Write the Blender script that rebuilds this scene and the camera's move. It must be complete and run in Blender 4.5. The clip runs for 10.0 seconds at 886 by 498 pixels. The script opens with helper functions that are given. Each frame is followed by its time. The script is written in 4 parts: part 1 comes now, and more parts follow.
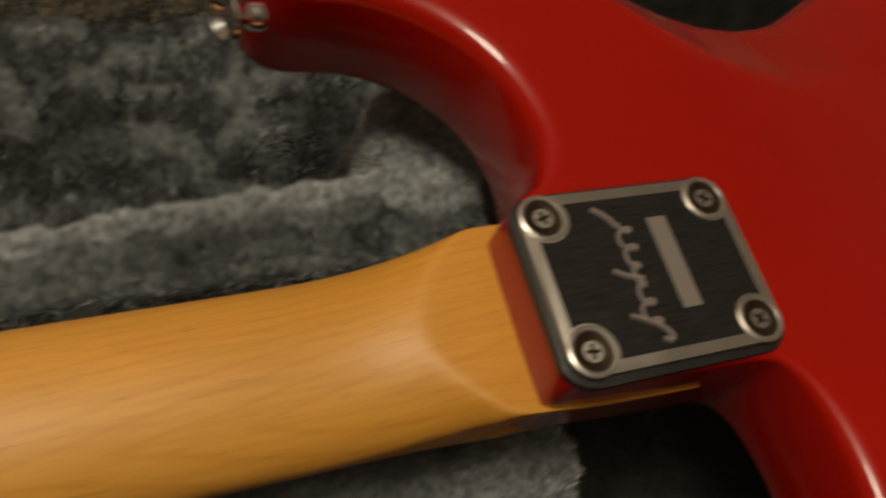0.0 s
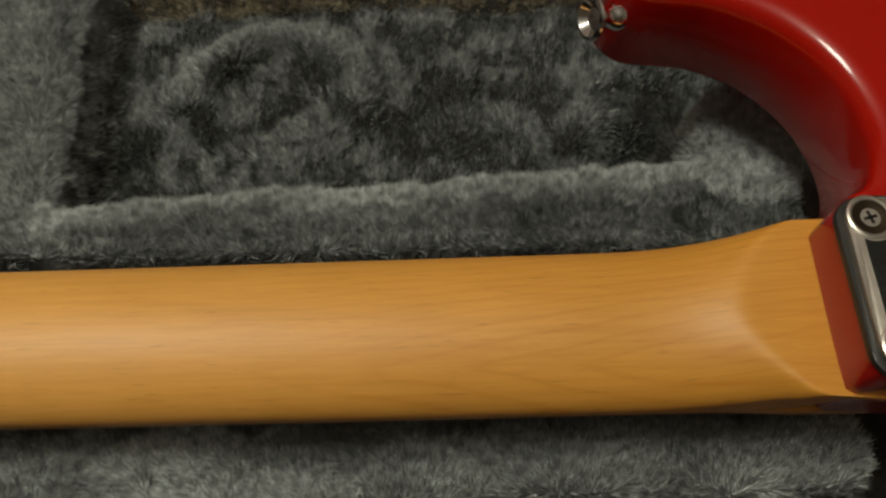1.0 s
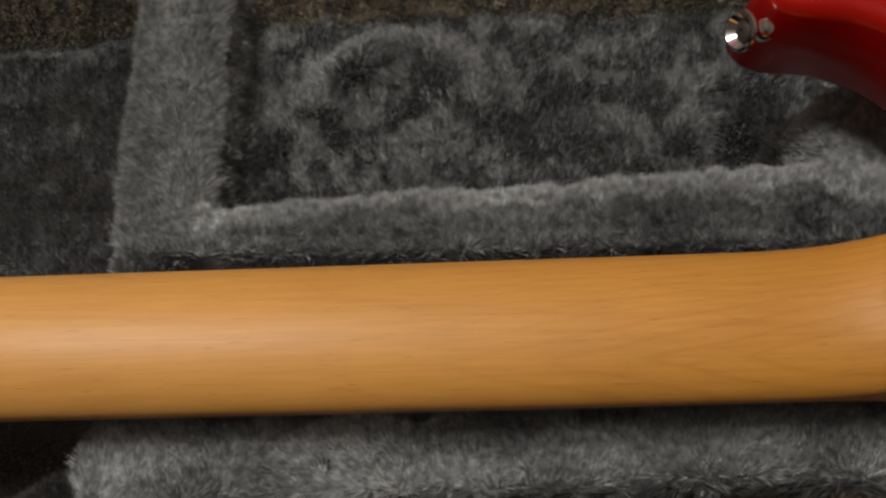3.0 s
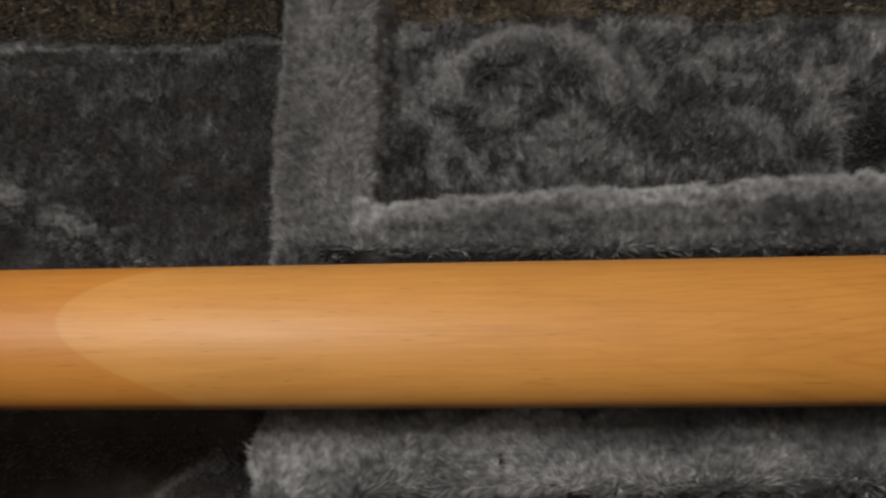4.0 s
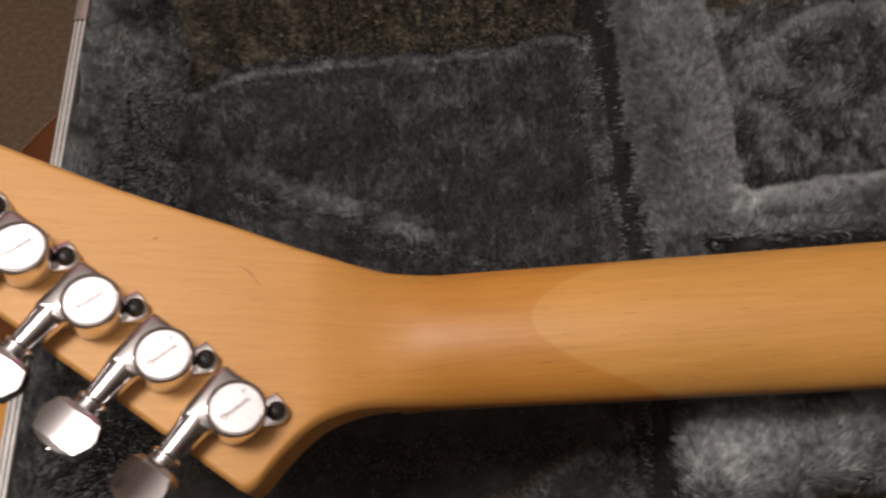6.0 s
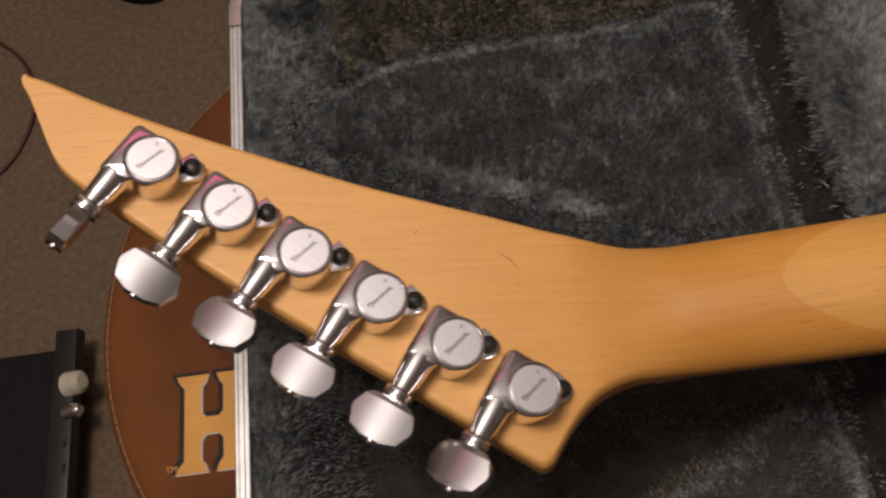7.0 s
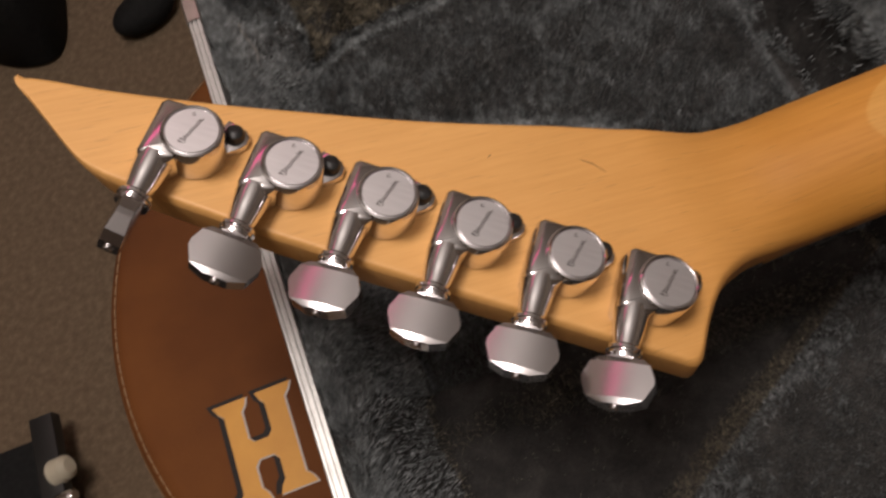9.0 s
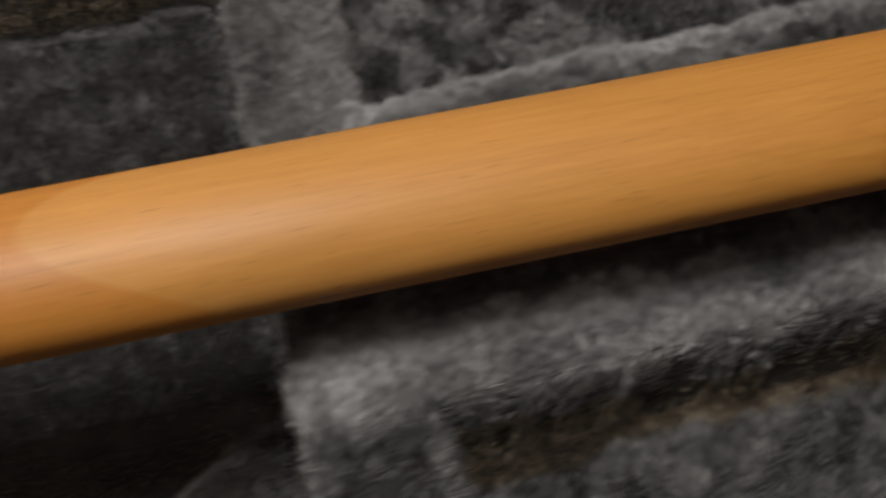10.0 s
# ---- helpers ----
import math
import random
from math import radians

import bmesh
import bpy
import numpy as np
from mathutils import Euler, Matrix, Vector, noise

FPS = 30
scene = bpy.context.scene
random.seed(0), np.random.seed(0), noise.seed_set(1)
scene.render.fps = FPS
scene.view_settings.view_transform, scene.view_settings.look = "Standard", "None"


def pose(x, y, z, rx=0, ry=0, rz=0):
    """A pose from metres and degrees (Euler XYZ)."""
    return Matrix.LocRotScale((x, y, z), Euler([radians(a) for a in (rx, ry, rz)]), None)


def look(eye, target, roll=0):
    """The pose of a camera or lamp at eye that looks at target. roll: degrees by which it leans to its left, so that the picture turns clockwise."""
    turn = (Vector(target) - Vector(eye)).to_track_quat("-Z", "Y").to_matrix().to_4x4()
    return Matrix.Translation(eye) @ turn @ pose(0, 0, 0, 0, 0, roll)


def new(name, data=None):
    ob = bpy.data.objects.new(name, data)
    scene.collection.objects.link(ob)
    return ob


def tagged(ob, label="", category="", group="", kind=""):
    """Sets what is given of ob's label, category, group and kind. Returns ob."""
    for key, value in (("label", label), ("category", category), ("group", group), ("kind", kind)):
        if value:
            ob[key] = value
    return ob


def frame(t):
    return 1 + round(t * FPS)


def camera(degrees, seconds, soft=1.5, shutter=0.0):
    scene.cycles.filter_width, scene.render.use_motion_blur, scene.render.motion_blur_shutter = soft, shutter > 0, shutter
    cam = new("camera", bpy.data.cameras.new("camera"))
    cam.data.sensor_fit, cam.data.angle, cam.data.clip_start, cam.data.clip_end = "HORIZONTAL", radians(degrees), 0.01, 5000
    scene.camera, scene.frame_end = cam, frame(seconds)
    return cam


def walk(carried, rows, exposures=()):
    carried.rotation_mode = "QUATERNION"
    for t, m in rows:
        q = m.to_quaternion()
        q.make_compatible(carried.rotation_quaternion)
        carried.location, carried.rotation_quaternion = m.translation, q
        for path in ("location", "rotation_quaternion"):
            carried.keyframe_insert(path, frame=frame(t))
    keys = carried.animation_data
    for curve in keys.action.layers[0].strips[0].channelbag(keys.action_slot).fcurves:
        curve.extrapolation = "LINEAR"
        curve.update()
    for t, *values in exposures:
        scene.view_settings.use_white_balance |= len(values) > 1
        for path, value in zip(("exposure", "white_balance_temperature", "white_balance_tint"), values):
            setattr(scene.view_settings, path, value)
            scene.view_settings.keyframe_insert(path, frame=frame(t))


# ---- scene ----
cam = camera(56.00, 10.0, soft=2.3, shutter=0.4)
PATH = [
    (0, (-0.12917, -0.06550, 0.16390), (-0.01660, 0.05179, -0.08823), 31.168),
    (0.5, (-0.15334, -0.07832, 0.17486), (-0.09052, 0.05024, -0.08882), 19.780),
    (1, (-0.15354, -0.08087, 0.19246), (-0.13693, 0.04520, -0.07926), 5.741),
    (1.5, (-0.15657, -0.08423, 0.20443), (-0.14396, 0.03749, -0.06947), 4.703),
    (2, (-0.16730, -0.08340, 0.20825), (-0.15668, 0.03614, -0.06670), 3.125),
    (3.5, (-0.23516, -0.08322, 0.20636), (-0.21577, 0.04066, -0.06618), 7.327),
    (4, (-0.26384, -0.08440, 0.20589), (-0.24980, 0.03935, -0.06703), 5.675),
    (4.5, (-0.29091, -0.08346, 0.20803), (-0.28539, 0.04012, -0.06528), 2.360),
    (5, (-0.32356, -0.08608, 0.20703), (-0.32718, 0.03857, -0.06582), -1.136),
    (6.5, (-0.41602, -0.08260, 0.21462), (-0.42974, 0.04049, -0.05862), -12.240),
    (7, (-0.45403, -0.08000, 0.22151), (-0.47032, 0.03746, -0.05406), -15.554),
    (7.5, (-0.47108, -0.06993, 0.21061), (-0.48328, 0.04675, -0.06550), -16.701),
    (8, (-0.48670, -0.06159, 0.19165), (-0.49118, 0.04852, -0.08738), -19.809),
    (8.5, (-0.49948, -0.06842, 0.19560), (-0.49781, 0.03837, -0.08474), -19.750),
    (9, (-0.50493, -0.08234, 0.19707), (-0.49414, 0.03348, -0.07946), -16.337),
    (9.2, (-0.495, -0.096, 0.199), (-0.360, 0.801, -1.583), -11.3),
    (9.3, (-0.477, -0.107, 0.196), (-0.334, 0.853, -1.552), -10.4),
    (9.5, (-0.42665, -0.11823, 0.16663), (-0.40389, 0.03792, -0.08852), -6.555),
    (9.7, (-0.37404, -0.12632, 0.13798), (-0.33438, 0.03872, -0.10938), 1.659),
    (9.8, (-0.34935, -0.12792, 0.13179), (-0.30404, 0.03244, -0.11767), 2.687),
    (10, (-0.30401, -0.12142, 0.13022), (-0.25532, 0.03062, -0.12378), 3.633),
]
# the picture starts warm and greenish, and settles as the white balance drifts
BALANCE = [(0, 0.0, 7700, 0), (0.5, 0.0, 7500, -4), (1, 0.0, 6850, -6), (1.5, 0.0, 6450, -4), (2, 0.0, 6350, 0), (3.5, 0.0, 6350, 11), (5, 0.0, 6350, 12), (6.5, 0.0, 6450, 14), (10, 0.0, 6400, 13)]
walk(cam, [(t, look(eye, target, roll)) for t, eye, target, roll in PATH], BALANCE)


# ---- light ----
world = bpy.data.worlds.new("room_air")
world.use_nodes = True
world.node_tree.nodes["Background"].inputs[0].default_value = (0.9, 0.8, 0.7, 1)
world.node_tree.nodes["Background"].inputs[1].default_value = 0.02
scene.world = world
FLOOR, CEIL = -0.60, 1.78
LAMP = Vector((-0.64, 0.14, 1.30))
bulb = bpy.data.lights.new("pendant_bulb", "POINT")
bulb.energy, bulb.color, bulb.shadow_soft_size = 49.0, (1.0, 0.908, 0.835), 0.20
new("pendant_bulb", bulb).location = LAMP

# ---- materials ----


def material(name, colour, rough=0.5, metal=0.0, coat=0.0):
    m = bpy.data.materials.new(name)
    m.use_nodes = True
    b = m.node_tree.nodes["Principled BSDF"]
    b.inputs["Base Color"].default_value = (*colour, 1)
    b.inputs["Roughness"].default_value = rough
    b.inputs["Metallic"].default_value = metal
    b.inputs["Coat Weight"].default_value = coat
    b.inputs["Coat Roughness"].default_value = 0.08
    return m


def nd(m, kind, **values):
    n = m.node_tree.nodes.new(kind)
    for key, value in values.items():
        n.inputs[key.replace("_", " ")].default_value = value
    return n


def ln(m, a, out, b, into):
    m.node_tree.links.new(a.outputs[out], b.inputs[into])


def ramp(m, stops):
    r = m.node_tree.nodes.new("ShaderNodeValToRGB")
    while len(r.color_ramp.elements) < len(stops):
        r.color_ramp.elements.new(0.5)
    for e, (p, c) in zip(r.color_ramp.elements, stops):
        e.position, e.color = p, (*c, 1)
    return r


def noisy(m, scale, stops, detail=4.0, rough=0.55, stretch=(1, 1, 1), bump=0.0, bump_scale=None, gloss=None):
    """Colour by noise through a ramp, with a little relief and uneven gloss."""
    b = m.node_tree.nodes["Principled BSDF"]
    co = m.node_tree.nodes.new("ShaderNodeTexCoord")
    mp = nd(m, "ShaderNodeMapping", Scale=stretch)
    ln(m, co, "Object", mp, "Vector")
    n = nd(m, "ShaderNodeTexNoise", Scale=scale, Detail=detail, Roughness=rough)
    ln(m, mp, "Vector", n, "Vector")
    r = ramp(m, stops)
    ln(m, n, "Fac", r, "Fac")
    ln(m, r, "Color", b, "Base Color")
    if bump:
        n2 = nd(m, "ShaderNodeTexNoise", Scale=bump_scale or scale * 4, Detail=3.0)
        ln(m, mp, "Vector", n2, "Vector")
        bp = nd(m, "ShaderNodeBump", Strength=bump, Distance=0.002)
        ln(m, n2, "Fac", bp, "Height")
        ln(m, bp, "Normal", b, "Normal")
    if gloss:
        n3 = nd(m, "ShaderNodeTexNoise", Scale=scale * 0.6, Detail=5.0)
        ln(m, mp, "Vector", n3, "Vector")
        r3 = nd(m, "ShaderNodeMapRange", To_Min=gloss[0], To_Max=gloss[1])
        ln(m, n3, "Fac", r3, "Value")
        ln(m, r3, "Result", b, "Roughness")
    return m


def maple(name, light, dark, joint=False):
    """Amber-varnished maple with fine grain along x and, on the neck, the lighter tongue of the scarf joint."""
    m = material(name, light, 0.45, 0.0, 0.03)
    m.node_tree.nodes["Principled BSDF"].inputs["Specular IOR Level"].default_value = 0.50
    m.node_tree.nodes["Principled BSDF"].inputs["Coat Roughness"].default_value = 0.3
    b = m.node_tree.nodes["Principled BSDF"]
    co = m.node_tree.nodes.new("ShaderNodeTexCoord")
    grain = nd(m, "ShaderNodeMapping", Scale=(11, 240, 14))
    ln(m, co, "Object", grain, "Vector")
    n1 = nd(m, "ShaderNodeTexNoise", Scale=3.0, Detail=6.0, Roughness=0.65)
    ln(m, grain, "Vector", n1, "Vector")
    wide = nd(m, "ShaderNodeMapping", Scale=(5, 38, 5))
    ln(m, co, "Object", wide, "Vector")
    n2 = nd(m, "ShaderNodeTexNoise", Scale=1.6, Detail=3.0, Distortion=0.3)
    ln(m, wide, "Vector", n2, "Vector")
    blotch = nd(m, "ShaderNodeTexNoise", Scale=22.0, Detail=3.0)
    ln(m, co, "Object", blotch, "Vector")
    mean = [(a + c) / 2 for a, c in zip(light, dark)]
    r1 = ramp(m, [(0.22, dark), (0.5, mean), (0.78, light)])
    mix = nd(m, "ShaderNodeMix")
    mix.data_type = "FLOAT"
    mix.inputs[0].default_value = 0.22
    ln(m, n1, "Fac", mix, 2)
    ln(m, n2, "Fac", mix, 3)
    ln(m, mix, 0, r1, "Fac")
    tone = nd(m, "ShaderNodeMapRange", From_Min=0.3, From_Max=0.7, To_Min=0.94, To_Max=1.05)
    ln(m, blotch, "Fac", tone, "Value")
    mul = nd(m, "ShaderNodeVectorMath")
    mul.operation = "SCALE"
    ln(m, r1, "Color", mul, 0)
    ln(m, tone, "Result", mul, "Scale")
    far = nd(m, "ShaderNodeMapping", Scale=(3.2, 60, 6))
    ln(m, co, "Object", far, "Vector")
    n4 = nd(m, "ShaderNodeTexNoise", Scale=1.3, Detail=1.5, Distortion=0.6)
    ln(m, far, "Vector", n4, "Vector")
    rings = nd(m, "ShaderNodeMath")
    rings.operation = "PINGPONG"
    rings.inputs[1].default_value = 0.11
    ln(m, n4, "Fac", rings, 0)
    lines = nd(m, "ShaderNodeMapRange", From_Min=0.0, From_Max=0.012, To_Min=0.94, To_Max=1.0)
    ln(m, rings, 0, lines, "Value")
    tick = nd(m, "ShaderNodeMapping", Scale=(120, 1500, 100))
    ln(m, co, "Object", tick, "Vector")
    n5 = nd(m, "ShaderNodeTexNoise", Scale=1.0, Detail=1.0)
    ln(m, tick, "Vector", n5, "Vector")
    flecks = nd(m, "ShaderNodeMapRange", From_Min=0.66, From_Max=0.78, To_Min=1.0, To_Max=0.74)
    ln(m, n5, "Fac", flecks, "Value")
    both = nd(m, "ShaderNodeMath")
    both.operation = "MULTIPLY"
    ln(m, lines, "Result", both, 0)
    ln(m, flecks, "Result", both, 1)
    mul3 = nd(m, "ShaderNodeVectorMath")
    mul3.operation = "SCALE"
    ln(m, mul, 0, mul3, 0)
    ln(m, both, 0, mul3, "Scale")
    mul = mul3
    last = mul
    if joint:
        # thinner varnish leaves the headstock paler
        sep = m.node_tree.nodes.new("ShaderNodeSeparateXYZ")
        ln(m, co, "Object", sep, 0)
        yy = nd(m, "ShaderNodeMath")
        yy.operation = "MULTIPLY"
        ln(m, sep, "Y", yy, 0)
        ln(m, sep, "Y", yy, 1)
        arc = nd(m, "ShaderNodeMath")
        arc.operation = "MULTIPLY_ADD"
        arc.inputs[1].default_value = -75.0
        ln(m, yy, 0, arc, 0)
        ln(m, sep, "X", arc, 2)
        edge = nd(m, "ShaderNodeMapRange", From_Min=-0.3662, From_Max=-0.3650, To_Min=1.0, To_Max=0.0)
        ln(m, arc, 0, edge, "Value")
        mul2 = nd(m, "ShaderNodeMix")
        mul2.data_type = "RGBA"
        mul2.blend_type = "MULTIPLY"
        mul2.inputs["B"].default_value = (0.91, 0.79, 0.57, 1)
        ln(m, edge, "Result", mul2, 0)
        m.node_tree.links.new(mul.outputs[0], mul2.inputs["A"])
        pale = nd(m, "ShaderNodeMapRange", From_Min=-0.475, From_Max=-0.392, To_Min=1.0, To_Max=0.0)
        ln(m, sep, "X", pale, "Value")
        tint = nd(m, "ShaderNodeMix")
        tint.data_type = "RGBA"
        tint.blend_type = "MULTIPLY"
        tint.inputs["B"].default_value = (1.26, 1.525, 2.72, 1)
        ln(m, pale, "Result", tint, 0)
        m.node_tree.links.new(mul2.outputs["Result"], tint.inputs["A"])
        # quieter grain on the headstock
        calm = nd(m, "ShaderNodeMath")
        calm.operation = "MULTIPLY"
        calm.inputs[1].default_value = 0.35
        ln(m, pale, "Result", calm, 0)
        even = nd(m, "ShaderNodeMix")
        even.data_type = "RGBA"
        even.inputs["B"].default_value = (0.660, 0.343, 0.111, 1)
        ln(m, calm, 0, even, 0)
        m.node_tree.links.new(tint.outputs["Result"], even.inputs["A"])
        tint = even
        # lamp falloff painted in towards the heel, along with a more orange varnish tone
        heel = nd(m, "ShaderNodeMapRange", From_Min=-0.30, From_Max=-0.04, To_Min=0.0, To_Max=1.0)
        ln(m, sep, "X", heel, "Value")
        heel_falloff = nd(m, "ShaderNodeMix")
        heel_falloff.data_type = "RGBA"
        heel_falloff.blend_type = "MULTIPLY"
        heel_falloff.inputs["B"].default_value = (0.88, 0.79, 0.48, 1)
        ln(m, heel, "Result", heel_falloff, 0)
        m.node_tree.links.new(tint.outputs["Result"], heel_falloff.inputs["A"])
        # arched growth rings where the side grain shows near the heel
        low = nd(m, "ShaderNodeMath")
        low.operation = "ADD"
        low.inputs[1].default_value = 0.0135
        ln(m, sep, "Y", low, 0)
        sq = nd(m, "ShaderNodeMath")
        sq.operation = "POWER"
        sq.inputs[1].default_value = 1.35
        side = nd(m, "ShaderNodeMath")
        side.operation = "ABSOLUTE"
        ln(m, low, 0, side, 0)
        ln(m, side, 0, sq, 0)
        arch = nd(m, "ShaderNodeMath")
        arch.operation = "MULTIPLY_ADD"
        arch.inputs[1].default_value = -28.0
        ln(m, sq, 0, arch, 0)
        ln(m, sep, "X", arch, 2)
        drift = nd(m, "ShaderNodeMath")
        drift.operation = "MULTIPLY_ADD"
        drift.inputs[1].default_value = 0.06
        ln(m, n2, "Fac", drift, 0)
        ln(m, arch, 0, drift, 2)
        wrap = nd(m, "ShaderNodeMath")
        wrap.operation = "PINGPONG"
        wrap.inputs[1].default_value = 0.0165
        ln(m, drift, 0, wrap, 0)
        ring = nd(m, "ShaderNodeMapRange", From_Min=0.0, From_Max=0.0060, To_Min=1.0, To_Max=0.0)
        ln(m, wrap, 0, ring, "Value")
        where = nd(m, "ShaderNodeMapRange", From_Min=-0.23, From_Max=-0.13, To_Min=0.0, To_Max=0.62)
        ln(m, sep, "X", where, "Value")
        there = nd(m, "ShaderNodeMath")
        there.operation = "MULTIPLY"
        ln(m, ring, "Result", there, 0)
        ln(m, where, "Result", there, 1)
        growth = nd(m, "ShaderNodeMix")
        growth.data_type = "RGBA"
        growth.blend_type = "MULTIPLY"
        growth.inputs["B"].default_value = (0.89, 0.80, 0.66, 1)
        ln(m, there, 0, growth, 0)
        m.node_tree.links.new(heel_falloff.outputs["Result"], growth.inputs["A"])
        last = growth
    m.node_tree.links.new(last.outputs["Result" if joint else 0], b.inputs["Base Color"])
    rr = nd(m, "ShaderNodeMapRange", To_Min=0.42, To_Max=0.56)
    ln(m, blotch, "Fac", rr, "Value")
    ln(m, rr, "Result", b, "Roughness")
    bp = nd(m, "ShaderNodeBump", Strength=0.06, Distance=0.0006)
    ln(m, n1, "Fac", bp, "Height")
    ln(m, bp, "Normal", b, "Normal")
    return m


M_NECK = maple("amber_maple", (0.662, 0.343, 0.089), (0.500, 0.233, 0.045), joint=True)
M_BOARD = maple("dark_maple_edge", (0.50, 0.235, 0.055), (0.36, 0.155, 0.032))
M_RED = noisy(material("red_lacquer", (0.28, 0.006, 0.004), 0.22, 0.0, 0.4), 6, [(0.3, (0.275, 0.004, 0.002)), (0.7, (0.325, 0.005, 0.0025))], gloss=(0.13, 0.24))
M_RED.node_tree.nodes["Principled BSDF"].inputs["Specular IOR Level"].default_value = 0.25
M_RED.node_tree.nodes["Principled BSDF"].inputs["Coat Roughness"].default_value = 0.04
M_CHROME = noisy(material("polished_chrome", (0.74, 0.72, 0.72), 0.10, 1.0), 60, [(0.3, (0.70, 0.68, 0.69)), (0.7, (0.80, 0.78, 0.785))], gloss=(0.07, 0.15))
M_CAP = noisy(material("brushed_chrome", (0.80, 0.77, 0.77), 0.34, 1.0), 90, [(0.3, (0.60, 0.578, 0.585)), (0.7, (0.66, 0.637, 0.643))], stretch=(1, 12, 1), gloss=(0.42, 0.52))
M_BUTTON = noisy(material("satin_nickel", (0.84, 0.81, 0.82), 0.3, 1.0), 70, [(0.3, (0.66, 0.635, 0.65)), (0.7, (0.73, 0.705, 0.715))], gloss=(0.17, 0.25))
M_PLATE = noisy(material("satin_plate_metal", (0.50, 0.46, 0.42), 0.38, 0.9), 90, [(0.3, (0.42, 0.385, 0.35)), (0.7, (0.54, 0.50, 0.455))], bump=0.05, gloss=(0.30, 0.42))
M_STEEL = noisy(material("bronzed_steel", (0.22, 0.18, 0.14), 0.25, 1.0), 80, [(0.3, (0.09, 0.068, 0.050)), (0.7, (0.17, 0.132, 0.095))], gloss=(0.18, 0.32))
M_INK = material("etched_grey", (0.09, 0.075, 0.07), 0.5, 0.6)
M_BLACK = noisy(material("black_plastic", (0.012, 0.012, 0.012), 0.4), 30, [(0.3, (0.009, 0.009, 0.009)), (0.7, (0.018, 0.017, 0.016))], gloss=(0.3, 0.5))
M_PLATE_BLACK = noisy(material("brushed_black_plate", (0.03, 0.03, 0.03), 0.38, 0.5), 120, [(0.3, (0.010, 0.010, 0.010)), (0.7, (0.034, 0.033, 0.031))], stretch=(1, 10, 1), bump=0.08)
M_ENGRAVE = material("bare_engraved_metal", (0.42, 0.37, 0.35), 0.4, 0.8)
M_ALU = noisy(material("ribbed_aluminium", (0.5, 0.49, 0.47), 0.45, 0.75), 40, [(0.3, (0.45, 0.445, 0.43)), (0.7, (0.56, 0.55, 0.53))], stretch=(6, 6, 1), gloss=(0.40, 0.55))
M_VINYL = noisy(material("black_vinyl", (0.008, 0.008, 0.008), 0.8), 200, [(0.3, (0.005, 0.005, 0.005)), (0.7, (0.011, 0.011, 0.011))], bump=0.3)
M_VINYL.node_tree.nodes["Principled BSDF"].inputs["Specular IOR Level"].default_value = 0.2
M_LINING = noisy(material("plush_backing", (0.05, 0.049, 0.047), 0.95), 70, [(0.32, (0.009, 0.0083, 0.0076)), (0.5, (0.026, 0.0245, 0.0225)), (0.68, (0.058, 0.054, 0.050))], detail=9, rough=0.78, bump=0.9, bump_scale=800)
M_LEATHER = noisy(material("brown_leather", (0.06, 0.020, 0.006), 0.55), 9, [(0.25, (0.054, 0.0150, 0.0026)), (0.5, (0.097, 0.0300, 0.0055)), (0.75, (0.152, 0.0520, 0.0098))], detail=7, bump=0.06, bump_scale=500, gloss=(0.7, 0.85))
M_LEATHER.node_tree.nodes["Principled BSDF"].inputs["Specular IOR Level"].default_value = 0.22
M_THREAD = material("waxed_thread", (0.22, 0.13, 0.06), 0.7)
M_YELLOW = noisy(material("yellow_print", (0.52, 0.24, 0.024), 0.6), 60, [(0.3, (0.47, 0.21, 0.02)), (0.7, (0.56, 0.265, 0.03))])
M_DARKPRINT = material("dark_print", (0.008, 0.005, 0.004), 0.8)
M_PALEPRINT = material("pale_print", (0.42, 0.36, 0.30), 0.5)
M_CARPET = noisy(material("beige_carpet", (0.22, 0.15, 0.095), 0.95), 130, [(0.25, (0.080, 0.053, 0.030)), (0.5, (0.126, 0.087, 0.052)), (0.75, (0.182, 0.130, 0.081))], detail=6, rough=0.65, bump=0.5, bump_scale=420)
M_CREAM = noisy(material("cream_plastic", (0.5, 0.45, 0.34), 0.4), 30, [(0.3, (0.45, 0.40, 0.30)), (0.7, (0.54, 0.49, 0.38))])
M_WALL = noisy(material("warm_wall_paint", (0.44, 0.38, 0.33), 0.8), 4, [(0.3, (0.42, 0.365, 0.31)), (0.7, (0.46, 0.40, 0.345))], bump=0.1, bump_scale=90)
# dim brown picked to cut bounce from walls out of view
M_DIM = noisy(material("low_bounce_brown", (0.17, 0.135, 0.105), 0.8), 4, [(0.3, (0.155, 0.124, 0.096)), (0.7, (0.185, 0.147, 0.115))], bump=0.1, bump_scale=90)
M_CEIL = noisy(material("white_ceiling_paint", (0.8, 0.78, 0.75), 0.85), 3, [(0.3, (0.78, 0.76, 0.73)), (0.7, (0.83, 0.81, 0.78))])
M_CABLE = material("dark_red_rubber", (0.07, 0.012, 0.009), 0.6)


